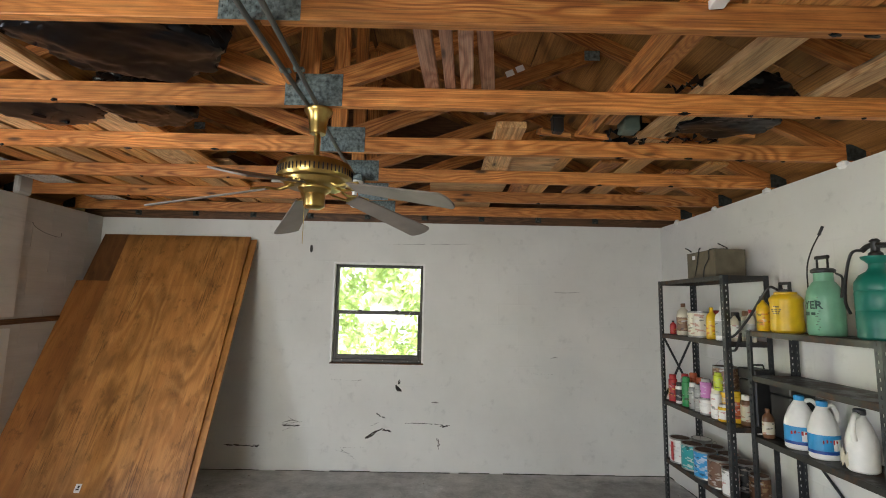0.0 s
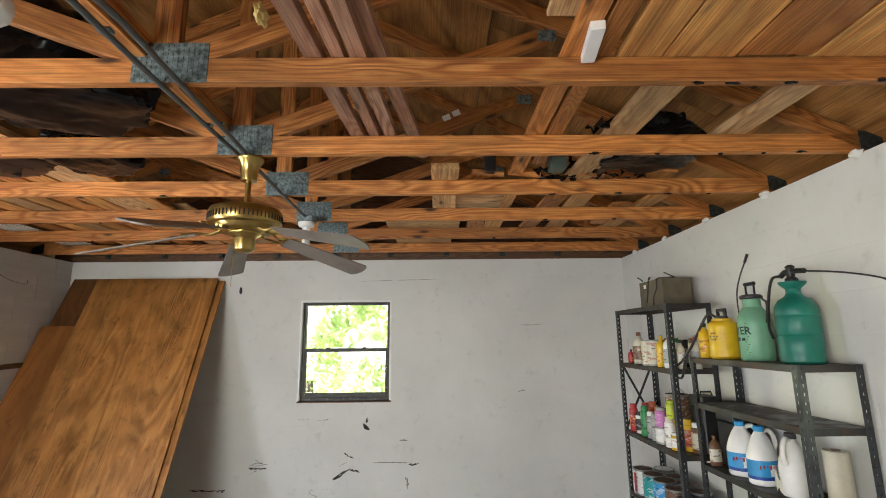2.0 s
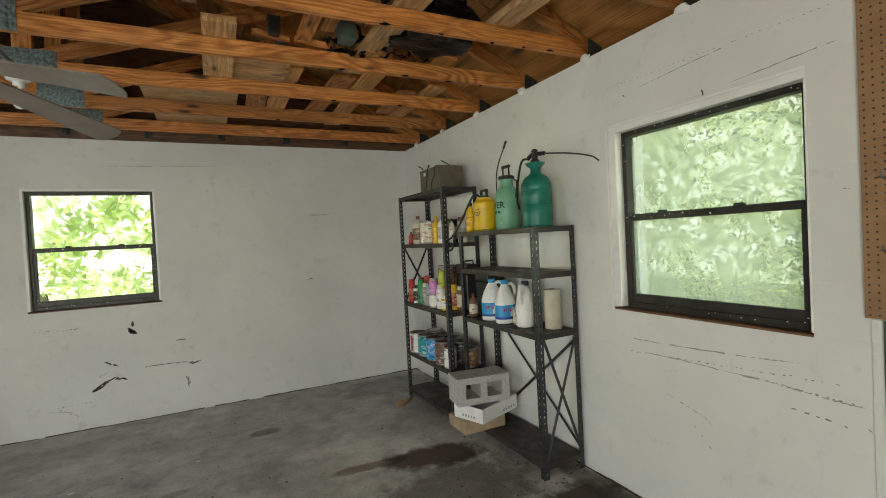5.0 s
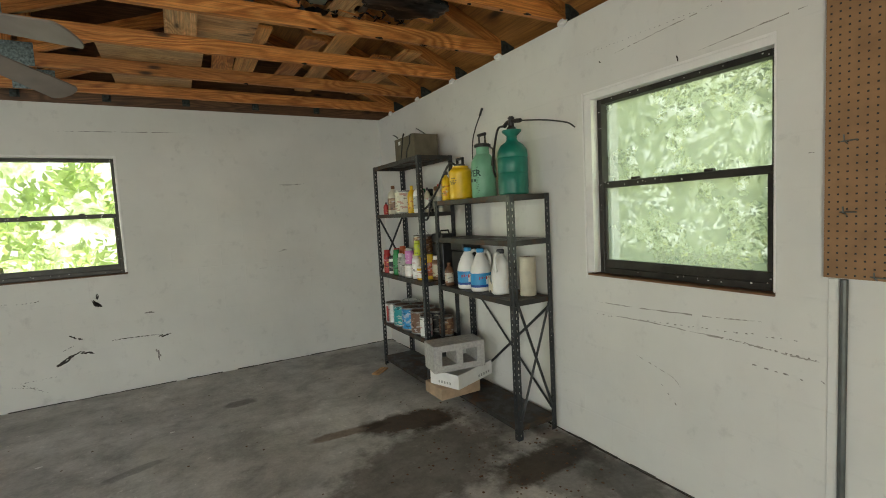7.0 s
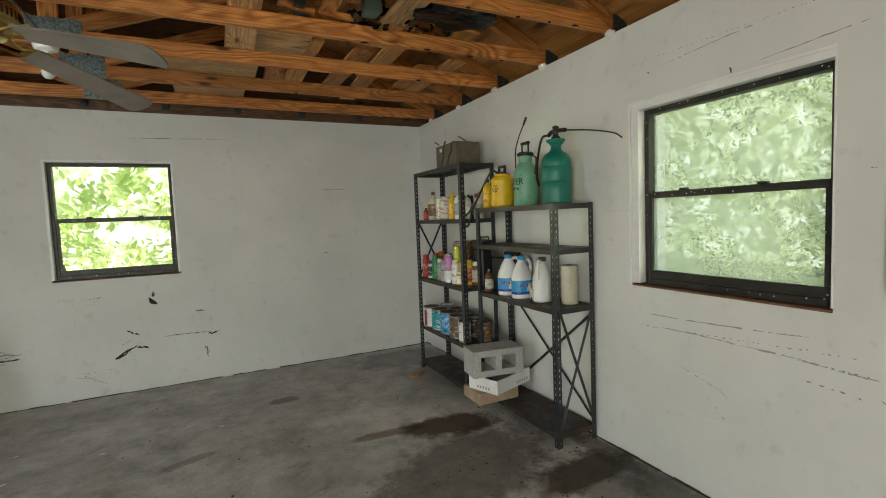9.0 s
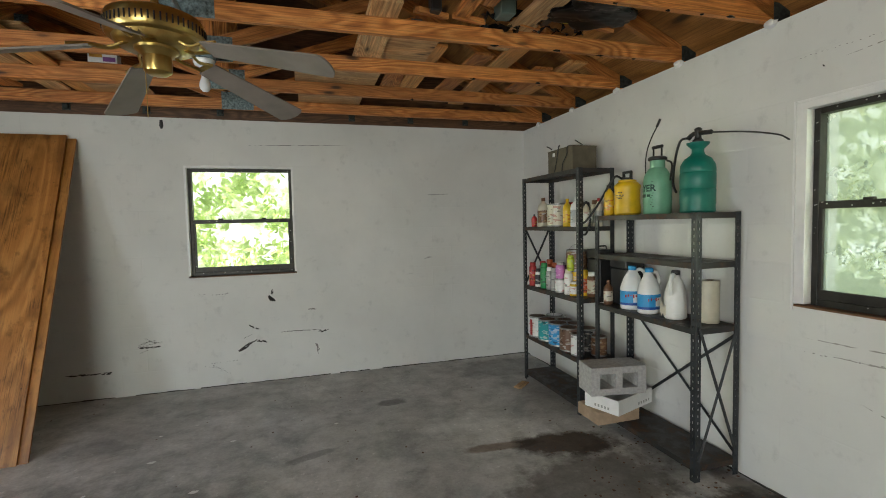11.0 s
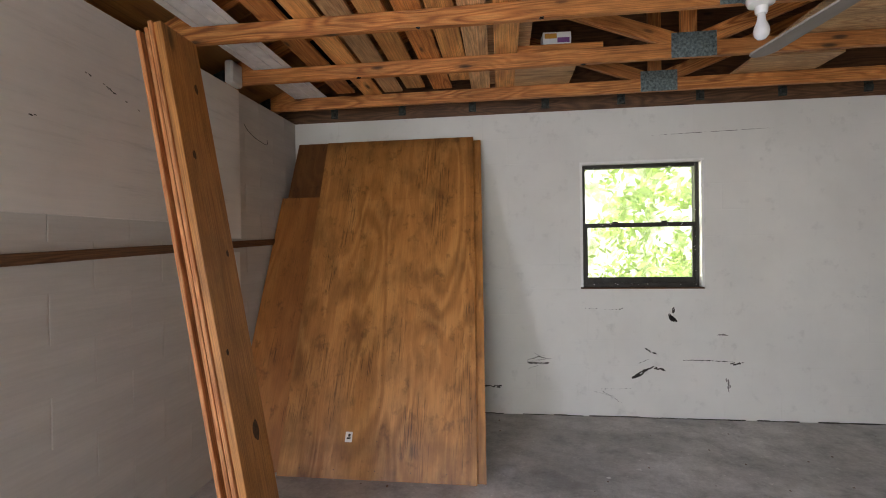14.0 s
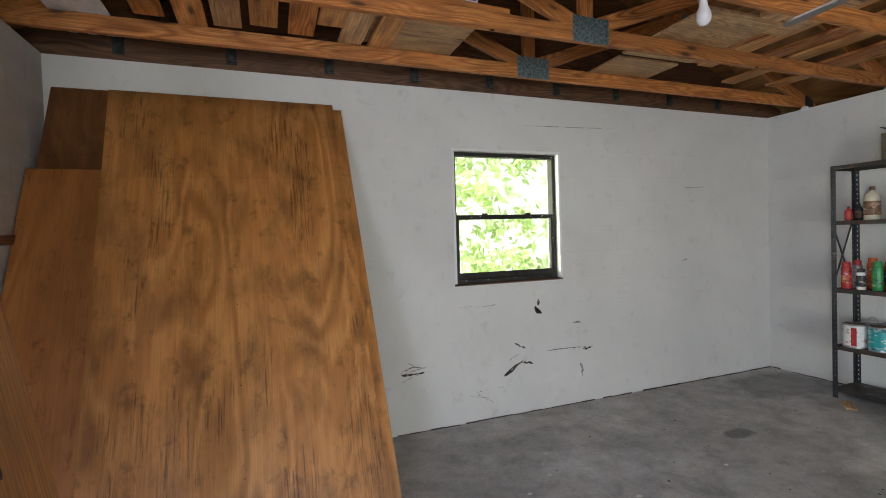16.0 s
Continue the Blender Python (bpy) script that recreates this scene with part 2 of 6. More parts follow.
def plywood(name, dark, mid, light, shade, seam=0.0):
    """Rotary-cut veneer: long wavy figure, weathered streaks in groups and blotches; the sheet's length lies along z."""
    n = Nodes(name)
    w = figure(n, (2.6, 1, 0.55), 3, 0.5, 80)
    c = n.ramp(w, [(0.0, light), (0.5, mid), (1.0, tuple(0.45 * a + 0.55 * b for a, b in zip(dark, mid)))])
    fade = n.ramp(n.noise(n.coords((3, 1, 1.2)), 1.3, 3), [(0.34, 0.15), (0.62, 0.8)])
    c = n.mix(mid, c, fade, "MIX")
    c = n.mix(c, n.ramp(n.noise(n.coords((60, 1, 1.6)), 2.5, 6, 0.75), [(0.32, 0.8), (0.5, 0.97), (0.62, 1.08)]))
    streak = n.ramp(n.noise(n.coords((42, 1, 1.5)), 2.4, 5, 0.72), [(0.40, 0.42), (0.50, 1.0)])
    where = n.ramp(n.noise(n.coords((3.2, 1, 1.0)), 1.9, 4, 0.6), [(0.34, 0.0), (0.44, 1.0)])
    c = n.mix(c, n.mix(streak, where, 1.0, "LIGHTEN"))
    c = n.mix(c, n.ramp(n.noise(n.coords((2.6, 1, 1.3)), 2.2, 5, 0.6), [(0.30, shade), (0.55, 1.06)]))
    c = n.mix(c, n.ramp(n.noise(n.coords((5, 1, 3.5)), 2.0, 5, 0.7), [(0.34, 0.62), (0.44, 1.0)]))
    if seam:
        tex, sep = n.tree.nodes.new("ShaderNodeTexCoord"), n.tree.nodes.new("ShaderNodeSeparateXYZ")
        n.join(tex.outputs["Object"], sep.inputs[0])
        span = n.tree.nodes.new("ShaderNodeMapRange")
        span.inputs["From Max"].default_value = 2.6
        n.join(sep.outputs["Z"], span.inputs["Value"])
        k = seam / 2.6
        c = n.mix(c, n.ramp(span.outputs[0], [(0.0, 0.7), (0.03, 0.9), (0.07, 0.78), (0.09, 1.0), (k - 0.004, 1.0), (k, 0.9), (k + 0.004, 0.97), (k + 0.11, 0.9), (0.935, 0.82), (0.96, 0.62)]))
    n.color(c)
    n.bump(w, 0.06, 0.002)
    return n.done(n.ramp(n.noise(n.coords((4, 1, 2)), 2, 4), [(0.3, 0.38), (0.7, 0.6)]))


PLYWOOD = plywood("varnished_plywood", (0.20, 0.07, 0.016), (0.46, 0.20, 0.05), (0.58, 0.28, 0.08), 0.55, 1.95)
SIDE_PLY = plywood("reddish_old_plywood", (0.20, 0.065, 0.016), (0.34, 0.13, 0.03), (0.38, 0.155, 0.04), 0.75)
DARK_PLY = plywood("dark_old_plywood", (0.11, 0.04, 0.012), (0.16, 0.062, 0.018), (0.20, 0.085, 0.025), 0.75)

STEEL = plain("slate_enamelled_steel", (0.042, 0.046, 0.050), 0.36, 0.3, 0.2)
n = Nodes("worn_enamelled_steel")
f = n.noise(n.coords(), 9, 6, 0.7)
n.color(n.ramp(f, [(0.35, (0.03, 0.032, 0.032)), (0.52, (0.045, 0.040, 0.036)), (0.62, (0.10, 0.062, 0.04))]))
n.bump(f, 0.1, 0.002)
WORN_STEEL = n.done(n.ramp(f, [(0.4, 0.38), (0.6, 0.75)]), 0.35)
GALV = plain("galvanised_steel", (0.20, 0.26, 0.27), 0.5, 0.6, 0.35, 60)
HEEL = plain("tarnished_dark_steel", (0.05, 0.06, 0.055), 0.6, 0.5, 0.35, 40)
CONDUIT = plain("grey_conduit", (0.14, 0.15, 0.145), 0.5, 0.5)
BRASS = plain("antique_brass", (0.50, 0.36, 0.12), 0.28, 1.0, 0.15)
BLADE = plain("worn_grey_blade", (0.20, 0.17, 0.145), 0.45, 0.0, 0.15, 6)
BRONZE = plain("dark_bronze_aluminium", (0.035, 0.032, 0.028), 0.45, 0.3, 0.25)
WHITE = plain("white_plastic", (0.8, 0.8, 0.78), 0.4, 0.0, 0.04)
PORCELAIN = plain("white_porcelain", (0.8, 0.8, 0.78), 0.2, 0.0, 0.03)
BLACK = plain("black_plastic_sheet", (0.004, 0.004, 0.0045), 0.3, 0.0, 0.3)
GAP_BLACK = plain("matte_gap_black", (0.008, 0.008, 0.008), 1.0, 0.0, 0.3)
BLACK.node_tree.nodes["Principled BSDF"].inputs["Specular IOR Level"].default_value = 0.22
GAP_BLACK.node_tree.nodes["Principled BSDF"].inputs["Specular IOR Level"].default_value = 0.1
BLACK_PLASTIC = plain("black_moulded_plastic", (0.02, 0.02, 0.02), 0.4, 0.0, 0.2)
PEG = plain("brown_hardboard", (0.30, 0.17, 0.08), 0.6, 0.0, 0.1)
VINYL = plain("white_ribbed_vinyl", (0.78, 0.80, 0.80), 0.5, 0.0, 0.08)
BLOCKGREY = plain("pale_concrete_block", (0.46, 0.45, 0.43), 0.9, 0.0, 0.12, 50)
TRUNK = plain("grey_bark", (0.16, 0.13, 0.10), 0.9, 0.0, 0.3, 8)
GROUND = plain("grass_and_leaf_litter", (0.07, 0.09, 0.03), 0.95, 0.0, 0.35, 3)

def leaf(name, low, mid, high, through_light):
    n = Nodes(name)
    info = n.tree.nodes.new("ShaderNodeNewGeometry")
    col = n.ramp(info.outputs["Random Per Island"], [(0.0, low), (0.6, mid), (1.0, high)])
    n.color(col)
    tr = n.tree.nodes.new("ShaderNodeBsdfTranslucent")
    n.join(n.mix(col, through_light), tr.inputs[0])
    ms = n.tree.nodes.new("ShaderNodeMixShader")
    ms.inputs[0].default_value = 0.6
    n.join(n.shader.outputs[0], ms.inputs[1])
    n.join(tr.outputs[0], ms.inputs[2])
    n.join(ms.outputs[0], n.tree.nodes["Material Output"].inputs[0])
    return n.done(0.4)


# One leaf in two tints: sunlight and shade are put into the colours.
LEAF = leaf("leaf_sun_tint", (0.24, 0.30, 0.11), (0.33, 0.39, 0.17), (0.40, 0.44, 0.22), (2.6, 2.6, 2.5))
DARK_LEAF = leaf("leaf_shade_tint", (0.045, 0.062, 0.026), (0.12, 0.145, 0.055), (0.42, 0.43, 0.22), (1.8, 1.9, 1.4))
# Emission stands in for daylight on far trees and sky; dimmer one eastward.
n = Nodes("dim_backdrop_glow")
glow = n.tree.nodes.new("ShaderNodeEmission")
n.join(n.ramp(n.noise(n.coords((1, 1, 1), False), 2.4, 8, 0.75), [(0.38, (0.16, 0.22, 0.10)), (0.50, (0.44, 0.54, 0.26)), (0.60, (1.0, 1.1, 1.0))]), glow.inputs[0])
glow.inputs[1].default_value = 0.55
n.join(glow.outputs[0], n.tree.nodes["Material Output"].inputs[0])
DIM_GLOW_BACKDROP = n.done()
n = Nodes("bright_backdrop_glow")
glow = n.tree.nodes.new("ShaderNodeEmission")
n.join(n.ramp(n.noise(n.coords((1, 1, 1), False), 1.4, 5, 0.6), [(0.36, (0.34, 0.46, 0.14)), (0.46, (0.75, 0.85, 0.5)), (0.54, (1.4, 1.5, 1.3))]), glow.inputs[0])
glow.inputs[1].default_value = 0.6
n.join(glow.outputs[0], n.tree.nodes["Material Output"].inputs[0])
GLOW_BACKDROP = n.done()

n = Nodes("window_glass")
n.shader.inputs["Transmission Weight"].default_value = 1.0
n.shader.inputs["IOR"].default_value = 1.06
n.color((0.95, 0.97, 0.95))
GLASS = n.done(0.0)


def dusty(n, share):
    """Window glass under a thin film of dust."""
    film = n.tree.nodes.new("ShaderNodeBsdfTranslucent")
    film.inputs[0].default_value = (0.82, 0.90, 0.84, 1)
    m = n.tree.nodes.new("ShaderNodeMixShader")
    n.join(n.ramp(n.noise(n.coords(), 4, 5), [(0.3, share * 0.6), (0.7, share)]), m.inputs[0])
    n.join(n.shader.outputs[0], m.inputs[1])
    n.join(film.outputs[0], m.inputs[2])
    n.join(m.outputs[0], n.tree.nodes["Material Output"].inputs[0])


dusty(n, 0.02)
n = Nodes("hazy_window_glass")
n.shader.inputs["Transmission Weight"].default_value = 1.0
n.shader.inputs["IOR"].default_value = 1.06
n.color((0.95, 0.97, 0.95))
HAZY = n.done(0.0)
dusty(n, 0.35)


# ---- mesh helpers ----
def part(name, bm, mat, parent=None, label="", m=None, smooth=False):
    me = bpy.data.meshes.new(name)
    bm.to_mesh(me)
    bm.free()
    if smooth:
        me.polygons.foreach_set("use_smooth", [True] * len(me.polygons))
        me.set_sharp_from_angle(angle=radians(38))
    me.materials.append(mat)
    ob = new(name, me)
    ob.parent = parent
    if m is not None:
        ob.matrix_basis = m
    return tagged(ob, label)


def thing(name, m, label, category, group=""):
    ob = new(name)
    ob.empty_display_size = 0.1
    ob.matrix_basis = m
    return tagged(ob, label, category, group)


def box(lo, hi, bevel=0.0, bm=None):
    """A box between two corners, its edges rounded by bevel."""
    made = bmesh.new()
    geo = bmesh.ops.create_cube(made, size=1)["verts"]
    for v in geo:
        v.co = Vector([lo[i] + (v.co[i] + 0.5) * (hi[i] - lo[i]) for i in range(3)])
    if bevel:
        bmesh.ops.bevel(made, geom=made.edges[:], offset=bevel, segments=1, affect="EDGES")
    if bm is None:
        return made
    me = bpy.data.meshes.new("tmp")
    made.to_mesh(me)
    made.free()
    bm.from_mesh(me)
    bpy.data.meshes.remove(me)
    return bm


def boxes(*pairs, bevel=0.0):
    bm = bmesh.new()
    for lo, hi in pairs:
        box(lo, hi, bevel, bm)
    return bm


def lathe(profile, segments=24, cap=True):
    """A body of revolution round z from (radius, z) pairs."""
    bm = bmesh.new()
    rings = []
    for r, z in profile:
        rings.append([bm.verts.new((r * math.cos(a), r * math.sin(a), z)) for a in (2 * math.pi * i / segments for i in range(segments))])
    for a, b in zip(rings, rings[1:]):
        for i in range(segments):
            bm.faces.new((a[i], a[(i + 1) % segments], b[(i + 1) % segments], b[i]))
    if cap:
        bm.faces.new(rings[0][::-1])
        bm.faces.new(rings[-1])
    bmesh.ops.recalc_face_normals(bm, faces=bm.faces[:])
    return bm


def tube(points, r, sides=8, bm=None):
    """A round bar along a line of points."""
    bm = bm or bmesh.new()
    pts = [Vector(p) for p in points]
    rings = []
    side = None
    for i, p in enumerate(pts):
        d = (pts[min(i + 1, len(pts) - 1)] - pts[max(i - 1, 0)]).normalized()
        if side is None:
            side = d.orthogonal().normalized()
        side = (side - d * side.dot(d)).normalized()
        up = d.cross(side)
        rings.append([bm.verts.new(p + (side * math.cos(a) + up * math.sin(a)) * r) for a in (2 * math.pi * k / sides for k in range(sides))])
    for a, b in zip(rings, rings[1:]):
        for i in range(sides):
            bm.faces.new((a[i], a[(i + 1) % sides], b[(i + 1) % sides], b[i]))
    bm.faces.new(rings[0][::-1])
    bm.faces.new(rings[-1])
    bmesh.ops.recalc_face_normals(bm, faces=bm.faces[:])
    return bm


def arc(points, steps=6):
    """A smooth line through points (Catmull-Rom)."""
    p = [Vector(q) for q in points]
    p = [p[0] * 2 - p[1]] + p + [p[-1] * 2 - p[-2]]
    out = []
    for i in range(1, len(p) - 2):
        for k in range(steps):
            t = k / steps
            out.append(0.5 * ((2 * p[i]) + (p[i + 1] - p[i - 1]) * t + (2 * p[i - 1] - 5 * p[i] + 4 * p[i + 1] - p[i + 2]) * t * t + (3 * p[i] - p[i - 1] - 3 * p[i + 1] + p[i + 2]) * t ** 3))
    return out + [p[-2]]


def board(name, a, b, width, thick, mat, parent=None, up=(0, 0, 1), label=""):
    """A board from a to b; its width lies along up."""
    a, b, up = Vector(a), Vector(b), Vector(up)
    x = (b - a).normalized()
    z = (up - x * up.dot(x)).normalized()
    y = z.cross(x)
    m = Matrix((x, y, z)).transposed().to_4x4()
    m.translation = (a + b) / 2
    n = (b - a).length / 2
    bm = box((-n, -thick / 2, -width / 2), (n, thick / 2, width / 2), 0.0025)
    return part(name, bm, mat, parent, label, m)


# ---- the shell ----
def structure(name, bm, mat, label=""):
    return tagged(part(name, bm, mat), label, "", "", "structure")


structure("floor", box((XL - T, YB - T, -0.12), (XR + T, D + T, 0)), CONCRETE, "bare grey concrete floor with dark oil stains and a broad painted shade")
WX0, WX1, WZ0, WZ1 = -0.985, -0.055, 1.02, 2.025
structure("wall_north", boxes(((XL - T, D, 0), (WX0, D + T, H)), ((WX1, D, 0), (XR + T, D + T, H)), ((WX0, D, 0), (WX1, D + T, WZ0)), ((WX0, D, WZ1), (WX1, D + T, H))), PAINT, "white painted block wall with scuffs")
EY0, EY1, EZ0, EZ1 = 0.698, 1.655, 1.012, 2.005
structure("wall_east", boxes(((XR, YB, 0), (XR + T, EY0, H)), ((XR, EY1, 0), (XR + T, D, H)), ((XR, EY0, 0), (XR + T, EY1, EZ0)), ((XR, EY0, EZ1), (XR + T, EY1, H))), PAINT, "white painted block wall, slightly yellowed")
WY0, WY1 = 0.1, 1.0
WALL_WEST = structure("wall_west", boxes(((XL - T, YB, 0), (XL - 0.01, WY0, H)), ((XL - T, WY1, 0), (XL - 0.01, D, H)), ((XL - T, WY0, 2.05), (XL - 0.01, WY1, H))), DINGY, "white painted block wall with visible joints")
structure("wall_south", boxes(((XL - T, YB - T, 0), (-3.2, YB, H)), ((-1.0, YB - T, 0), (XR + T, YB, H)), ((-3.2, YB - T, 2.13), (-1.0, YB, H))), PAINT, "white painted block wall with the garage opening")
structure("ground", boxes(((-60, -60, -0.14), (60, 60, -0.122))), GROUND, "shaded grass and leaf litter")
structure("wall_plate", boxes(((XL - T, D + 0.0, H), (XR + T, D + 0.09, H + 0.15))), DARK_WOOD, "dark stained timber beam on the wall")

RIDGE_X, SLOPE, EAVE = (XL + XR) / 2, 0.45, H + 0.16


def roof_z(x):
    return EAVE + ((XR - XL) / 2 - abs(x - RIDGE_X)) * SLOPE


def west_eave():
    """A ribbed white strip that shows through a gap in the boarding."""
    x0, x1, z = -3.22, -2.96, H + 0.1225
    bm = bmesh.new()
    for k in range(6):
        a = x0 + k * (x1 - x0) / 6
        box((a, -1.0, z + (0.005 if k % 2 else 0)), (a + (x1 - x0) / 6 - 0.001, D - 0.02, z + 0.009), 0.001, bm)
    structure("eave_strip", bm, VINYL, "white ribbed vinyl strip above the wall")
    # Matte black strip drawn where only a dark gap shows beside the vinyl.
    bm = box((x1 + 0.01, -1.0, roof_z(x1) - 0.014), (x1 + 0.2, D + 0.25, roof_z(x1) - 0.006))
    for v in bm.verts:
        v.co.z += (v.co.x - x1) * SLOPE
    structure("roof_felt", bm, GAP_BLACK, "matte black strip for the dark gap beside the vinyl")


def roof():
    root = tagged(new("roof"), "plywood gable roof seen from below, aged brown", "", "", "structure")
    rng = random.Random(4)
    y0, y1 = YB - 0.4, D + 0.4
    for side in (-1, 1):
        x, k = 0.0, 0
        half = (XR - XL) / 2 + 0.35
        while x < half:
            w = 1.219
            cut = (0.9, 2.12)[k % 2]
            for a, b in ((y0, cut - 2.44), (cut - 2.437, cut - 0.002), (cut + 0.001, cut + 2.437), (cut + 2.44, y1)):
                if b - a < 0.1:
                    continue
                xa, xb = RIDGE_X + side * (x + 0.006), RIDGE_X + side * (min(x + w, half))
                za, zb = roof_z(xa), roof_z(xb)
                mid = Vector(((xa + xb) / 2, 0, (za + zb) / 2 + 0.012 + rng.uniform(0, 0.005)))
                d = Vector((xb - xa, 0, zb - za))
                board("roof_sheet", (mid.x, a, mid.z), (mid.x, b, mid.z), d.length, 0.016, ROOF_PLY, root, d)
            x += w
            k += 1
    for side in (-1, 1):
        half = (XR - XL) / 2 + 0.35
        bm = box((0, y0, 0.03), (half, y1, 0.045))
        for v in bm.verts:
            v.co = Vector((RIDGE_X + side * v.co.x, v.co.y, v.co.z + roof_z(RIDGE_X) - v.co.x * SLOPE))
        bmesh.ops.recalc_face_normals(bm, faces=bm.faces[:])
        structure("roof_covering", bm, DARK_WOOD)


roof()
west_eave()
# North end in darker wood: the roof space's dimness is put into its colour.
structure("gable_north", boxes(((XL, D + 0.1, H + 0.15), (XR, D + 0.2, 4.0))), DARK_WOOD, "plywood gable")
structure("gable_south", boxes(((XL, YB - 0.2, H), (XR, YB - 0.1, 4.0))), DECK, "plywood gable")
structure("soffit", boxes(((XL - 0.6, YB, H + 0.0), (XL - 0.2, D, H + 0.02)), ((XL - 0.6, YB, H), (XL - 0.58, D, H + 0.3)), ((XR + 0.2, YB, H), (XR + 0.6, D, H + 0.02)), ((XR + 0.58, YB, H), (XR + 0.6, D, H + 0.3))), DARK_WOOD)

TRUSS_Y = [1.205 + 0.617 * k for k in range(-6, 6)]


def truss():
    root = thing("roof_truss", pose(0, 0, 0), "orange pine roof truss with toothed steel plates on the wall tops", "roof truss", "roof trusses")
    c = H + 0.028 + 0.0445
    board("bottom_chord", (XL - 0.19, 0.019, c), (RIDGE_X + 0.02, 0.019, c), 0.089, 0.038, PINE, root)
    board("bottom_chord", (RIDGE_X + 0.022, 0.019, c), (XR + 0.19, 0.019, c), 0.089, 0.038, PINE, root)
    for s in (-1, 1):
        half = (XR - XL) / 2
        off = 0.05
        xe, xr = RIDGE_X + s * (half + 0.19), RIDGE_X + s * 0.015
        board("top_chord", (xe, 0.019, roof_z(xe) - off + 0.0), (xr, 0.019, roof_z(xr) - off), 0.089, 0.038, PINE, root)
        xm = RIDGE_X + s * half * 0.51
        board("web", (RIDGE_X + s * 0.05, 0.019, H + 0.12), (xm, 0.019, roof_z(xm) - 0.145), 0.089, 0.036, PINE, root)
        xm2 = RIDGE_X + s * (half + 0.11)
        part("heel_plate", box((xm2 - 0.06, -0.003, H + 0.035), (xm2 + 0.05, 0.0, H + 0.13)), HEEL, root)
        part("web_plate", box((xm - 0.045, -0.003, roof_z(xm) - 0.185), (xm + 0.045, -0.001, roof_z(xm) - 0.125)), GALV, root)
    board("king_post", (RIDGE_X, 0.019, H + 0.09), (RIDGE_X, 0.019, roof_z(RIDGE_X) - 0.11), 0.089, 0.036, PINE, root, (1, 0, 0))
    bm = box((-0.125, -0.003, H + 0.025), (0.125, 0.0, H + 0.17))
    for i in range(14):
        for j in range(9):
            x, z = -0.118 + i * 0.0173, H + 0.031 + j * 0.0155
            box((x, -0.0055, z), (x + 0.006, -0.003, z + 0.008), 0, bm)
    part("connector_plate", bm, GALV, root, "galvanised toothed steel plate", pose(-0.475, 0, 0))
    return root


first = truss()
first.matrix_basis = pose(0, TRUSS_Y[0], 0)
for y in TRUSS_Y[1:]:
    copy_thing(first, pose(0, y, 0))


def mortar_blob(y, seed):
    """A dab of pale mortar where a joist meets the wall top."""
    root = thing("mortar_blob", pose(XR - 0.005, y, H + 0.002), "small pale dab of mortar on the wall top", "mortar", "dabs of mortar under the joists")
    bm = bmesh.new()
    bmesh.ops.create_icosphere(bm, subdivisions=2, radius=1)
    for v in bm.verts:
        k = 1 + 0.5 * noise.noise(v.co * 1.6 + Vector((seed, 0, 0)))
        v.co = Vector((v.co.x * 0.02 * k, v.co.y * 0.035 * k, v.co.z * 0.022 * k))
    part("dab", bm, WHITE, root, smooth=True)


for k, y in enumerate(TRUSS_Y[6:]):
    mortar_blob(y - 0.03, k * 3.7)


def hanger(x):
    root = thing("joist_hanger", pose(x, D, H + 0.03), "small grey steel hanger on the dark wall beam", "metal hanger", "hangers on the wall beam")
    part("plate", box((-0.03, -0.006, 0.0), (0.03, 0.0, 0.10), 0.001), HEEL, root)
    part("tongue", box((-0.02, -0.03, 0.01), (0.02, -0.006, 0.05), 0.003), HEEL, root)


for k in range(9):
    hanger(-3.0 + 0.585 * k)


def tar_dab(x, y, seed, size):
    root = thing("tar_dab", pose(x, y, H + 0.028), "small dark dab stuck under the joist edge", "tar dab", "dark dabs under the joists")
    bm = bmesh.new()
    bmesh.ops.create_icosphere(bm, subdivisions=2, radius=1)
    for v in bm.verts:
        k = 1 + 0.6 * noise.noise(v.co * 1.5 + Vector((seed, 0, 0)))
        v.co = Vector((v.co.x * size * 0.8 * k, v.co.y * 0.008 * k, v.co.z * 0.007 * k))
    part("dab", bm, BLACK, root, smooth=True)


rng0 = random.Random(5)
for row, xs in ((6, (1.30, 1.42, 1.62, 1.92, 2.1)), (7, (-2.6, -2.2, -1.9, -1.6, 1.15, 1.45, 1.75, 1.95, 2.12)), (8, (-2.4, -1.7, -1.2, 1.1, 1.5, 1.8, 2.05)), (9, (-2.0, -1.4, 1.2, 1.7)), (10, (-2.5, -1.1, 0.9))):
    for x in xs:
        tar_dab(x, TRUSS_Y[row] + rng0.uniform(0.0, 0.02), x * 7, rng0.uniform(0.012, 0.032))


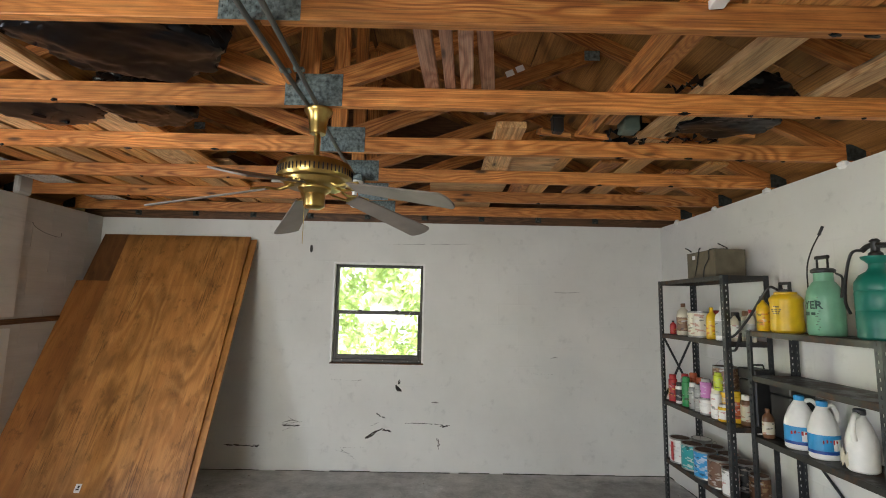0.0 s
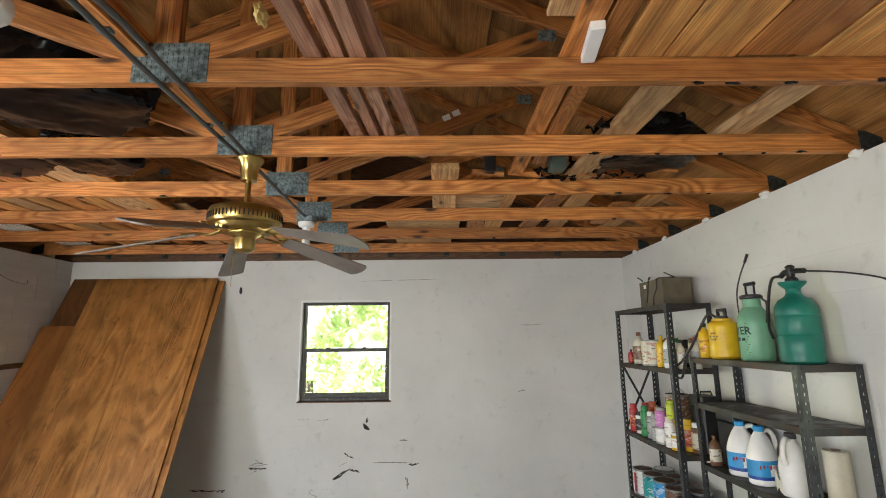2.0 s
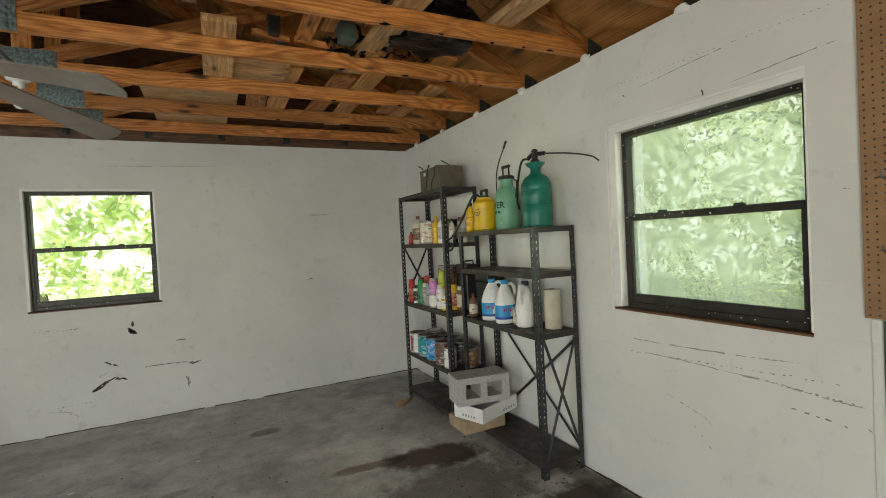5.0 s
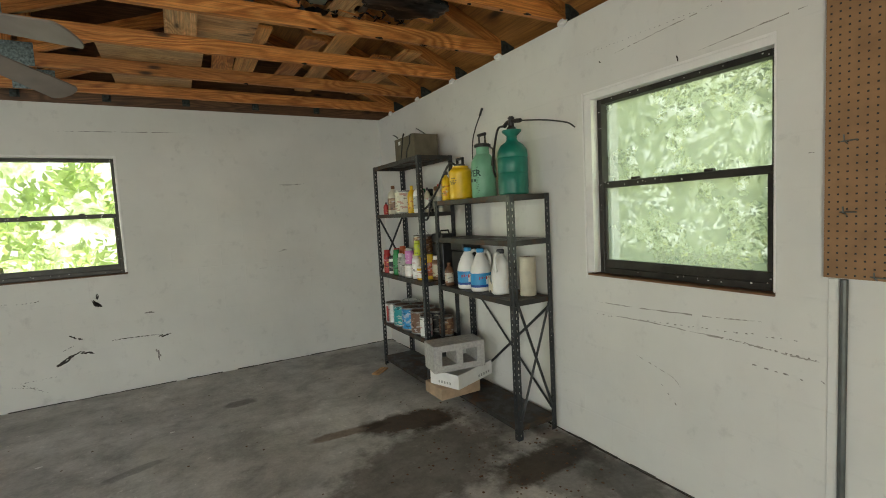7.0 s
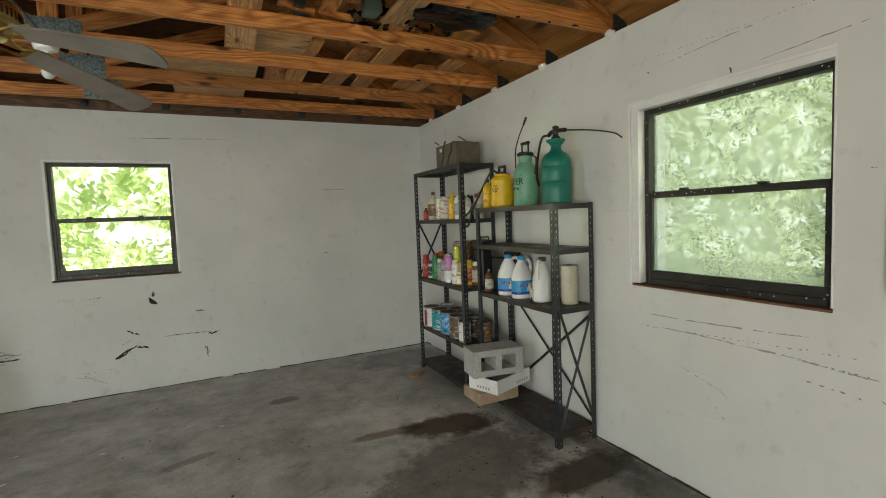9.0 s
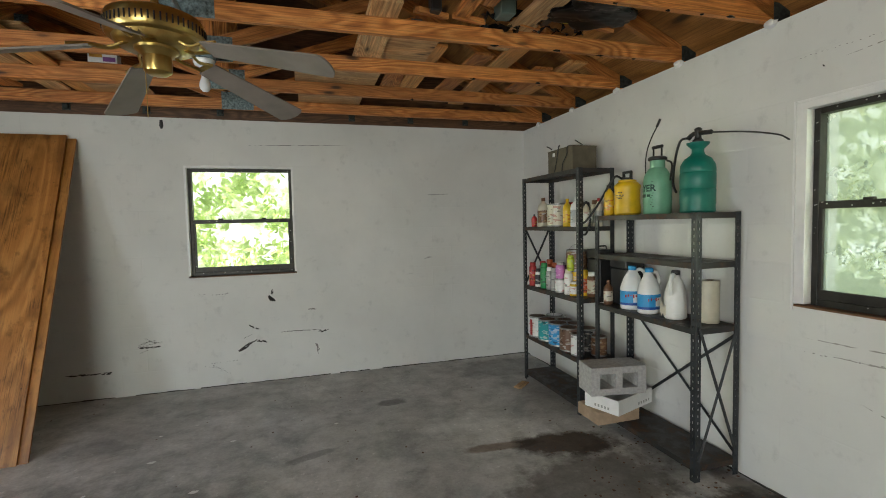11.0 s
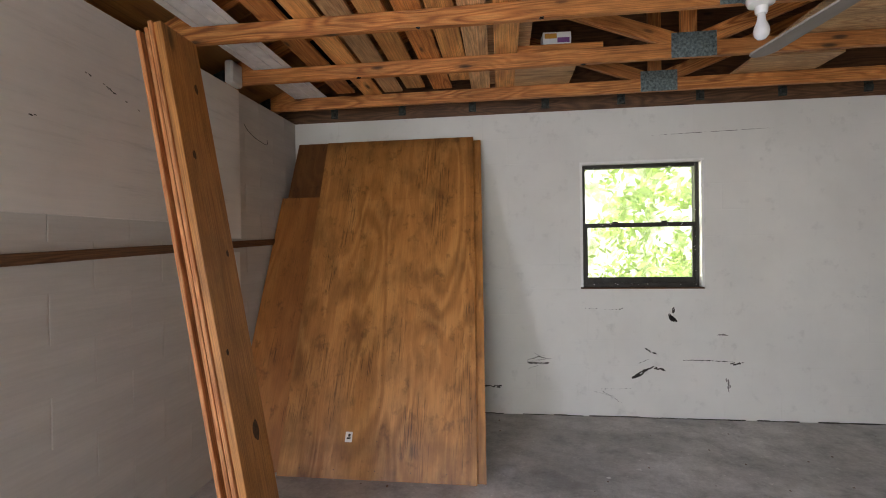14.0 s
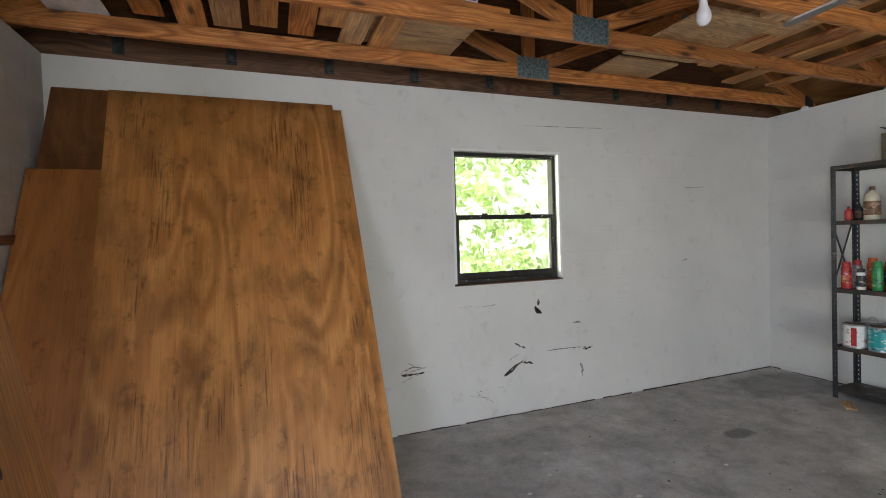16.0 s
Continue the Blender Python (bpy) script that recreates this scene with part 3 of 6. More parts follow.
# ---- windows ----
def window(number, m, w, h, label, glass, lip=0.02, top=0.02, far=0.02):
    """A single-hung window seen from the room; local x across, y out of doors, z up, from the opening's lower left corner."""
    root = tagged(new(f"window_{number}"), label, "", "", "structure")
    root.matrix_basis = m
    part("window_lining", boxes(((0, -0.003, h - top), (w, 0.12, h)), ((0, -0.003, 0.013), (lip, 0.12, h - top)), ((w - far, -0.003, 0.013), (w, 0.12, h - top)), bevel=0.002), WHITE, root, "white painted lining")
    part("window_sill", box((0.001, -0.004, -0.004), (w - 0.001, 0.12, 0.006), 0.002), DARK_WOOD, root)
    f = 0.028
    y0, y1 = 0.045, 0.11
    a, b = lip, w - far
    part("window_frame", boxes(((a, y0, 0.007), (a + f, y1, h - top)), ((b - f, y0, 0.007), (b, y1, h - top)), ((a + f, y0, h - top - f), (b - f, y1, h - top)), ((a + f, y0, 0.007), (b - f, y1, 0.04)), bevel=0.002), BRONZE, root)
    mid = h * 0.50
    part("lower_sash", boxes(((a + f, y0 + 0.004, 0.04), (b - f, y0 + 0.03, 0.085)), ((a + f, y0 + 0.004, mid - 0.018), (b - f, y0 + 0.03, mid + 0.014)), ((a + f, y0 + 0.004, 0.085), (a + f + 0.018, y0 + 0.03, mid - 0.018)), ((b - f - 0.018, y0 + 0.004, 0.085), (b - f, y0 + 0.03, mid - 0.018)), bevel=0.002), BRONZE, root)
    part("upper_sash", boxes(((a + f, y0 + 0.034, mid - 0.01), (b - f, y0 + 0.058, mid + 0.018)), bevel=0.002), BRONZE, root)
    for z0, z1, y in ((0.085, mid - 0.018, y0 + 0.017), (mid + 0.018, h - top - f, y0 + 0.046)):
        p = part("pane", box((a + f, y, z0), (b - f, y + 0.003, z1)), glass, root)
        p.visible_shadow = False
    for x in (w * 0.3, w * 0.7):
        part("latch", box((x - 0.02, y0 - 0.008, mid + 0.014), (x + 0.02, y0 + 0.02, mid + 0.028), 0.003), BRONZE, root)
    return root


window(1, pose(WX0, D, WZ0), WX1 - WX0, WZ1 - WZ0, "bronze-framed single-hung window in white wall", GLASS)
window(2, pose(XR, EY1, EZ0, 0, 0, -90), EY1 - EY0, EZ1 - EZ0, "bronze-framed single-hung window with hazy glass", HAZY, 0.050, 0.034, 0.008)
structure("window_casing", boxes(((XR - 0.006, EY1 + 0.001, EZ0 - 0.02), (XR, EY1 + 0.012, EZ1 + 0.012)), ((XR - 0.004, EY0, EZ1 + 0.0005), (XR, EY1, EZ1 + 0.012)), bevel=0.001), WHITE, "white painted casing beside and over the window")


def flecks(root, w, h, seed):
    """Old paint and dirt on a window frame."""
    r = random.Random(seed)
    bm = bmesh.new()
    for k in range(45):
        side = r.choice("lrtbm")
        t = r.random()
        x, z = {"l": (0.066, 0.02 + t * (h - 0.08)), "r": (w - 0.05, 0.02 + t * (h - 0.08)), "t": (0.05 + t * (w - 0.1), h - 0.045), "b": (0.05 + t * (w - 0.1), 0.03), "m": (0.08 + t * (w - 0.16), h * 0.5)}[side]
        y = 0.0485 if side == "m" else 0.0445
        a, b = r.uniform(0.001, 0.004), r.uniform(0.001, 0.003)
        x, z = x + r.gauss(0, 0.006), z + r.gauss(0, 0.004)
        box((x - a, y, z - b), (x + a, y + 0.001, z + b), 0, bm)
    part("paint_flecks", bm, PAINT, root, "tiny flecks of white paint")


part("outer_trim", box((0.004, 0.122, 0.02), (0.062, 0.198, EZ1 - EZ0 - 0.02), 0.004), WHITE, bpy.data.objects["window_2"], "white trim outside the glass")
flecks(bpy.data.objects["window_2"], EY1 - EY0, EZ1 - EZ0, 3)
flecks(bpy.data.objects["window_1"], WX1 - WX0, WZ1 - WZ0, 4)


# ---- plywood and boards ----
def leaning(x0, x1, foot, wall_gap, length, label, mat, skew=0.0, lift=0.0, thick=0.018, full=None):
    """A sheet from its foot on the floor, its top touching the north wall."""
    rise = math.sqrt((full or length) ** 2 - (foot - wall_gap) ** 2)
    root = thing("plywood_sheet", pose((x0 + x1) / 2, D - foot, lift), label, "plywood sheet", "leaning plywood sheets")
    root.rotation_euler = (-math.atan2(foot - wall_gap, rise), 0, 0)
    w = (x1 - x0) / 2
    bm = box((-w, 0.0, 0), (w, 0.004, length))
    for v in bm.verts:
        v.co.x += skew * v.co.z
    part("face_veneer", bm, mat, root)
    bm = box((-w + 0.001, 0.0042, 0.001), (w - 0.001, thick, length - 0.001))
    for v in bm.verts:
        v.co.x += skew * v.co.z
    part("core", bm, SIDE_PLY, root)
    return root


leaning(-2.985, -1.765, 1.165, 0.045, 2.52, "honey-brown plywood sheet leaning on the white wall", PLYWOOD, -0.024)
leaning(-2.93, -1.712, 1.145, 0.022, 2.50, "plywood sheet behind the front one, against the wall", PLYWOOD, -0.022)
leaning(-3.345, -2.99, 1.122, 0.03, 1.97, "short dark plywood sheet at the side of the stack", SIDE_PLY, 0.0, 0.0, 0.012, 2.545)
leaning(-3.32, -2.4, 1.10, -0.012, 2.545, "tall dark stained plywood sheet at the back of the stack", DARK_PLY, 0.0, 0.0, 0.010)


front = bpy.data.objects["plywood_sheet"]
label_on_sheet = tagged(part("paper_sticker", box((-0.022, -0.0012, -0.03), (0.022, -0.0004, 0.03)), WHITE, None, "", front.matrix_basis @ pose(-0.185, 0, 0.235)), "small white printed sticker on the plywood sheet", "sticker")
part("print_bar", box((-0.012, -0.0018, -0.012), (0.012, -0.0012, -0.002)), BRONZE, label_on_sheet)
part("print_bar", box((-0.004, -0.0018, 0.002), (0.010, -0.0012, 0.018)), BRONZE, label_on_sheet)
nails = bmesh.new()
for k in range(34):
    a, b = ((-0.56 + 0.036 * k) % 1.12 - 0.56, (0.05, 2.45)[k % 2]) if k % 3 == 0 else ((-0.575, 0.0, 0.575)[k % 3], 0.15 + k * 0.066)
    box((a - 0.024 * b - 0.0025, -0.0005, b - 0.0025), (a - 0.024 * b + 0.0025, 0.0005, b + 0.0025), 0, nails)
tagged(part("nail_heads", nails, HEEL, front), "small dark nail marks", "", "", "stuff")


def plank(foot, top, width, thick, label, mat=None):
    root = thing("long_board", pose(*foot), label, "board", "boards leaning in the corner")
    board("plank", (0, 0, 0.0), Vector(top) - Vector(foot), width, thick, mat or BOARD, root, (0, 1, 0))
    return root


KNOT = plain("dark_knot", (0.07, 0.028, 0.010), 0.6, 0.0, 0.4, 60)


def knots(board_root, half, places):
    """Knots in the east face of a leaning board: low oval discs, dark in the middle."""
    m = next(c for c in board_root.children if c.name.startswith("plank")).matrix_basis.copy()
    for u, v, a, b in places:
        bm = bmesh.new()
        rim = [bm.verts.new(m @ Vector((u + a * math.cos(w) * (1 + 0.15 * math.sin(3 * w)), half, v + b * math.sin(w)))) for w in (2 * math.pi * i / 14 for i in range(14))]
        bm.faces.new(rim)
        part("knot", bm, KNOT, board_root, "dark oval knot")


plank((-2.612, 2.667, 0.01), (-3.055, 2.72, 2.36), 0.235, 0.036, "wide knotty honey pine board at the front of the leaning bundle")
knots(bpy.data.objects["long_board"], 0.0186, ((-0.62, 0.03, 0.045, 0.024), (0.18, 0.06, 0.016, 0.010), (0.62, -0.05, 0.02, 0.012), (0.95, 0.05, 0.024, 0.012), (-0.25, -0.07, 0.014, 0.009), (-1.0, -0.03, 0.02, 0.014)))
for k, (dy, w, dx) in enumerate(((-0.012, 0.235, 0.0), (0.0, 0.235, -0.003), (-0.02, 0.23, -0.004))):
    plank((-2.612 - 0.030 * (k + 1) + dx, 2.667 + dy, 0.008), (-3.055 - 0.026 * (k + 1), 2.72 + dy, 2.36 - 0.02 * k), w, 0.019, "thin reddish pine board behind the front one in the bundle", RED_PINE)


def slotted_angle(x, y, sx, sy, a, t, h):
    """A steel angle post, both flanges punched with a row of slots."""
    bm = bmesh.new()

    def bar(u0, u1, z0, z1):
        for flat in (True, False):
            p, q = ((x + sx * u0, y), (x + sx * u1, y + sy * t)) if flat else ((x, y + sy * max(u0, t)), (x + sx * t, y + sy * u1))
            lo = (min(p[0], q[0]), min(p[1], q[1]), z0)
            hi = (max(p[0], q[0]), max(p[1], q[1]), z1)
            c = [bm.verts.new((hi[0] if i & 1 else lo[0], hi[1] if i & 2 else lo[1], hi[2] if i & 4 else lo[2])) for i in range(8)]
            for f in ((0, 2, 3, 1), (4, 5, 7, 6), (0, 1, 5, 4), (2, 6, 7, 3), (0, 4, 6, 2), (1, 3, 7, 5)):
                bm.faces.new([c[i] for i in f])

    bar(0, 0.016, 0, h)
    bar(0.023, a, 0, h)
    z = 0.0
    while z < h:
        bar(0.016, 0.023, z, min(z + 0.024, h))
        z += 0.038
    return bm


def shelf_unit(w, dep, h, levels, label, braces_back, braces_side):
    """Slotted steel shelving; local x along the wall, y towards the wall."""
    root = thing("shelf_unit", pose(0, 0, 0), label, "shelving unit", "steel shelving units")
    a, t = 0.036, 0.0025
    for i, (x, y, sx, sy) in enumerate(((0, 0, 1, 1), (w, 0, -1, 1), (0, dep, 1, -1), (w, dep, -1, -1))):
        bm = slotted_angle(x, y, sx, sy, a, t, h)
        part("post", bm, STEEL, root)
    for z in levels:
        bm = boxes(((0.003, 0.003, z - 0.002), (w - 0.003, dep - 0.003, z)), ((0.003, 0.003, z - 0.032), (w - 0.003, 0.006, z - 0.002)), ((0.003, dep - 0.006, z - 0.032), (w - 0.003, dep - 0.003, z - 0.002)), ((0.003, 0.006, z - 0.032), (0.006, dep - 0.006, z - 0.002)), ((w - 0.006, 0.006, z - 0.032), (w - 0.003, dep - 0.006, z - 0.002)))
        part("shelf", bm, WORN_STEEL, root, "worn steel shelf with rusty patches")
    for z0, z1 in braces_back:
        for a0, a1 in ((z0, z1), (z1, z0)):
            board("brace", (0.02, dep + 0.004 + (0.003 if a0 > a1 else 0), a0), (w - 0.02, dep + 0.004 + (0.003 if a0 > a1 else 0), a1), 0.018, 0.002, STEEL, root)
    for x, z0, z1 in braces_side:
        for k, (a0, a1) in enumerate(((z0, z1), (z1, z0))):
            xx = x + (0.004 + 0.003 * k) * (1 if x > 0 else -1)
            board("brace", (xx, 0.02, a0), (xx, dep - 0.02, a1), 0.018, 0.002, STEEL, root)
    return root


U1 = shelf_unit(0.91, 0.305, 1.845, (0.08, 0.42, 0.875, 1.41, 1.843), "dark grey steel shelving unit, crowded with cans and bottles", [], [(0, 0.875, 1.41)])
U1.matrix_basis = pose(1.95, 3.835, 0, 0, 0, -90)
U2 = shelf_unit(0.91, 0.305, 1.49, (0.09, 0.855, 1.215, 1.488), "dark grey steel shelving unit, half empty, with sprayers on top", [(0.1, 0.8)], [(0.91, 0.12, 0.855)])
U2.matrix_basis = pose(2.03, 2.845, 0, 0, 0, -90)


def blade_arm():
    """A scrolled brass bracket: two curved bars and a forked plate."""
    bm = bmesh.new()
    for s in (-1, 1):
        tube(arc([(0.05, 0.012 * s, 0.012), (0.10, 0.035 * s, 0.0), (0.15, 0.022 * s, -0.008), (0.20, 0.03 * s, 0.004), (0.26, 0.045 * s, 0.007)]), 0.006, 6, bm)
        tube(arc([(0.19, 0.0, 0.002), (0.22, 0.015 * s, 0.004), (0.25, 0.02 * s, 0.007)]), 0.005, 6, bm)
    box((0.18, -0.025, -0.002), (0.215, 0.025, 0.004), 0.001, bm)
    return bm


def fan():
    root = thing("ceiling_fan", pose(-0.457, 1.85, H + 0.035), "brass ceiling fan with five worn grey blades and a pull chain", "ceiling fan")
    part("canopy", lathe([(0.016, -0.13), (0.034, -0.128), (0.036, -0.12), (0.038, -0.09), (0.046, -0.05), (0.058, -0.035), (0.062, -0.028), (0.062, -0.02)]), BRASS, root, smooth=True)
    part("down_rod", lathe([(0.013, -0.27), (0.013, -0.12)], 12), BRASS, root, smooth=True)
    bm = lathe([(0.05, -0.372), (0.118, -0.37), (0.128, -0.362), (0.135, -0.345), (0.152, -0.34), (0.158, -0.33), (0.158, -0.285), (0.152, -0.272), (0.14, -0.266), (0.10, -0.262), (0.04, -0.257)], 48)
    part("motor_housing", bm, BRASS, root, smooth=True)
    bm = bmesh.new()
    for k in range(56):
        a = 2 * math.pi * k / 56
        tube([(0.1585 * math.cos(a), 0.1585 * math.sin(a), -0.326), (0.1585 * math.cos(a), 0.1585 * math.sin(a), -0.298)], 0.003, 6, bm)
    part("housing_vents", bm, BLACK_PLASTIC, root, "row of dark vent slots")
    part("collar", lathe([(0.02, -0.265), (0.03, -0.26), (0.03, -0.238), (0.02, -0.232)], 16), BRASS, root, smooth=True)
    part("switch_housing", lathe([(0.012, -0.464), (0.03, -0.462), (0.044, -0.452), (0.046, -0.445), (0.046, -0.4), (0.056, -0.39), (0.07, -0.38), (0.072, -0.37)]), BRASS, root, smooth=True)
    part("pull_chain", tube([(-0.03, -0.038, -0.45), (-0.03, -0.038, -0.62)], 0.0014, 5), BRASS, root)
    part("chain_pull", lathe([(0.003, -0.65), (0.007, -0.64), (0.005, -0.62)], 8), BLACK_PLASTIC, root)
    for k in range(5):
        a = radians(46 + 72 * k)
        m = pose(0, 0, -0.345, 0, 0, math.degrees(a)) @ pose(0, 0, 0, 0, 12)
        bm = bmesh.new()
        n = 18
        outline = []
        for i in range(n + 1):
            s = i / n
            w = 0.045 + 0.022 * s
            outline.append((0.20 + 0.44 * s, w))
        tip = [(0.64 + 0.03 * math.sin(u), 0.067 * math.cos(u)) for u in (0.3, 0.7, 1.1, 1.57, 2.0, 2.4, 2.8)]
        pts = outline + tip + [(x, -w) for x, w in outline[::-1]]
        top = [bm.verts.new((x, y, 0.003)) for x, y in pts]
        bot = [bm.verts.new((x, y, -0.003)) for x, y in pts]
        bm.faces.new(top)
        bm.faces.new(bot[::-1])
        for i in range(len(pts)):
            j = (i + 1) % len(pts)
            bm.faces.new((top[j], top[i], bot[i], bot[j]))
        bmesh.ops.recalc_face_normals(bm, faces=bm.faces[:])
        part("blade", bm, BLADE, root, m=m @ pose(0, 0, 0, -13))
        part("blade_arm", blade_arm(), BRASS, root, m=m @ pose(0, 0, 0, -12))
    return root


fan()


def foliage(name, lo, hi, count, size, seed, mat):
    rng = np.random.default_rng(seed)
    lo, hi = np.array(lo), np.array(hi)
    clumps = rng.uniform(lo, hi, (max(8, count // 45), 3))
    c = clumps[rng.integers(0, len(clumps), count)] + rng.normal(0, 0.16, (count, 3))
    a = rng.normal(0, 1, (count, 3))
    a /= np.linalg.norm(a, axis=1)[:, None]
    b = np.cross(a, rng.normal(0, 1, (count, 3)))
    b /= np.linalg.norm(b, axis=1)[:, None]
    s = size * rng.uniform(0.6, 1.3, (count, 1))
    v = np.stack([c - a * s, c + b * s * 0.42, c + a * s, c - b * s * 0.42], 1).reshape(-1, 3)
    me = bpy.data.meshes.new(name)
    me.from_pydata(v.tolist(), [], [(4 * i, 4 * i + 1, 4 * i + 2, 4 * i + 3) for i in range(count)])
    me.materials.append(mat)
    return me


def shrub(x, y, h, lo, hi, count, size, seed, label, mat=None):
    root = thing("garden_tree", pose(0, 0, 0), label, "tree")
    part("trunk", tube([(x, y, -0.12), (x + 0.1, y, h * 0.4), (x, y + 0.1, h)], 0.07), TRUNK, root)
    crown = new("crown", foliage("crown", lo, hi, count, size, seed, mat or LEAF))
    crown.parent = root
    return root


# North plants take the sun-pale leaf tint, the east shrub the shade-dark one.
shrub(-3.9, 9.5, 4.0, (-4.5, 7.8, 0.2), (3.4, 11.5, 5.0), 6500, 0.115, 1, "yellow-green tree outside the window, leaves coloured as if sunlit")
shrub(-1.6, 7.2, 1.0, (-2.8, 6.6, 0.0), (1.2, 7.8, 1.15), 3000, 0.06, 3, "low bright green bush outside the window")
shrub(5.6, 1.6, 3.0, (4.2, -2.0, 0.0), (8.0, 8.5, 4.4), 40000, 0.034, 2, "dense green shrub outside the window, leaves coloured as if shaded", DARK_LEAF)
# Added backdrop panels that glow by themselves behind the foliage.
structure("backdrop", boxes(((-9, 15, -0.5), (9, 15.1, 9)), ((9, 15.2, -0.5), (9.1, 16, 9))), GLOW_BACKDROP, "glowing backdrop in the tones of bright hazy trees outside the windows")
structure("backdrop", boxes(((13, -6, -0.5), (13.1, 12, 9))), DIM_GLOW_BACKDROP, "dimly glowing backdrop in the tones of hazy trees outside the window")


# ---- fixed things on walls and ceiling ----
structure("upper_panel", boxes(((XL, WY1 + 0.02, 1.53), (XL + 0.022, 3.15, H)), ((XL, 3.153, 1.45), (XL + 0.020, 3.70, H)), bevel=0.002), PANEL, "white painted panel over the upper wall")
structure("white_batten", boxes(((XL, 3.57, 0.02), (XL + 0.014, 3.69, 1.36)), bevel=0.002), PAINT, "white painted vertical batten on the wall")
board("wooden_strip", (XL + 0.012, WY1 + 0.03, 1.314), (XL + 0.012, 4.35, 1.437), 0.045, 0.016, DARK_WOOD, None, (0, 0, 1))
tagged(bpy.data.objects["wooden_strip"], "thin dark wooden strip along the white wall", "", "", "structure")
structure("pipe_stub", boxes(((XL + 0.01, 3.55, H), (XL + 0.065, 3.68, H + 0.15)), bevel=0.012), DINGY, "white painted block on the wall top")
structure("conduit_run", tube([(XR - 0.013, 0.478, 0.0), (XR - 0.013, 0.478, 1.10)], 0.012, 10), CONDUIT, "grey conduit down the wall")
structure("wall_batten", boxes(((XR - 0.008, 0.493, 0.0), (XR, 0.525, 1.10)), bevel=0.001), PAINT, "thin white strip beside the conduit")


def wire_hook():
    root = thing("wire_hook", pose(XL + 0.006, 3.78, 2.24), "bent black wire hooked on the white wall", "wire hook")
    part("wire", tube(arc([(0, 0, 0), (0.01, 0.03, -0.04), (0.015, 0.13, -0.075), (0.015, 0.26, -0.09), (0.01, 0.30, -0.075), (0.008, 0.30, -0.05)]), 0.002, 6), BLACK_PLASTIC, root)


wire_hook()


def pegboard():
    root = thing("pegboard", pose(XR - 0.022, 0.535, 1.105), "brown perforated hardboard panel with steel pegs", "pegboard")
    part("panel", box((0, -1.22, 0), (0.005, 0, 1.22), 0.001), PEG, root)
    part("batten", boxes(((0.0055, -1.2, 0.02), (0.0215, -1.17, 1.2)), ((0.0055, -0.045, 0.02), (0.0215, -0.02, 1.2))), PALE_PINE, root)
    bm = bmesh.new()
    for i in range(18):
        for j in range(46):
            y, z = -0.014 - i * 0.0254, 0.012 + j * 0.0254
            box((-0.0006, y - 0.003, z - 0.003), (0.0, y + 0.003, z + 0.003), 0, bm)
    part("hole_pattern", bm, BLACK_PLASTIC, root, "rows of small dark holes")
    for y, z in ((-0.065, 0.47), (-0.065, 0.23), (-0.15, 0.012)):
        part("peg", tube([(0, y + 0.02, z), (-0.01, y, z), (-0.012, y - 0.03, z)], 0.0025, 6), CONDUIT, root)
        part("peg", tube([(-0.004, y, z - 0.01), (-0.03, y, z), (-0.034, y, z + 0.02)], 0.0022, 6), CONDUIT, root)


pegboard()

# conduits along the ceiling joists, with lampholders
def conduit(points, label):
    root = thing("conduit", pose(*points[0]), label, "conduit", "ceiling conduits")
    p0 = Vector(points[0])
    part("pipe", tube([Vector(p) - p0 for p in points], 0.0095, 10), CONDUIT, root, smooth=True)
    for k in range(1, len(points)):
        a, b = Vector(points[k - 1]) - p0, Vector(points[k]) - p0
        if (b - a).length > 0.5:
            q = a.lerp(b, 0.55)
            part("strap", box(q - Vector((0.02, 0.012, 0.0)), q + Vector((0.02, 0.012, 0.0115)), 0.002), GALV, root)


ZC = H + 0.017
conduit([(-0.49, 0.66, ZC), (-0.50, 1.16, ZC), (-0.49, 1.80, ZC)], "grey conduit under the joists, running to the fan")
conduit([(-0.44, 0.60, ZC), (-0.42, 0.90, ZC), (-0.43, 1.16, ZC), (-0.45, 1.78, ZC)], "grey conduit beside its twin under the joists")
conduit([(-0.47, 1.90, ZC), (-0.49, 2.5, ZC), (-0.49, 2.88, ZC)], "grey conduit from the fan to the far lampholder")
conduit([(-0.46, -0.9, ZC), (-0.47, 0.56, ZC)], "grey conduit under the joists by the near lampholder")


def lamp(x, y):
    root = thing("ceiling_lampholder", pose(x, y, H + 0.028), "white porcelain lampholder with a bare unlit bulb", "light fixture", "bare bulb lampholders")
    part("junction_box", box((-0.055, -0.055, -0.045), (0.055, 0.055, 0.0), 0.006), GALV, root)
    part("holder", lathe([(0.02, -0.115), (0.024, -0.11), (0.026, -0.085), (0.05, -0.075), (0.057, -0.06), (0.057, -0.046)], 28), PORCELAIN, root, smooth=True)
    part("bulb", lathe([(0.001, -0.225), (0.016, -0.221), (0.027, -0.208), (0.031, -0.19), (0.028, -0.17), (0.018, -0.145), (0.014, -0.112)], 24), PORCELAIN, root, smooth=True)


lamp(-0.47, 0.615)
lamp(-0.49, 2.93)


# ---- things lying on the joists ----
ZT = H + 0.028 + 0.0905
rng = random.Random(11)


def joist_board(x0, y0, x1, y1, w, t, mat, label, z=ZT, up=None):
    root = thing("stored_board", pose(x0, y0, z), label, "board", "boards stored on the joists")
    board("plank", (0, 0, t / 2), (x1 - x0, y1 - y0, t / 2), w, t, mat, root, up or (1, 0, 0))


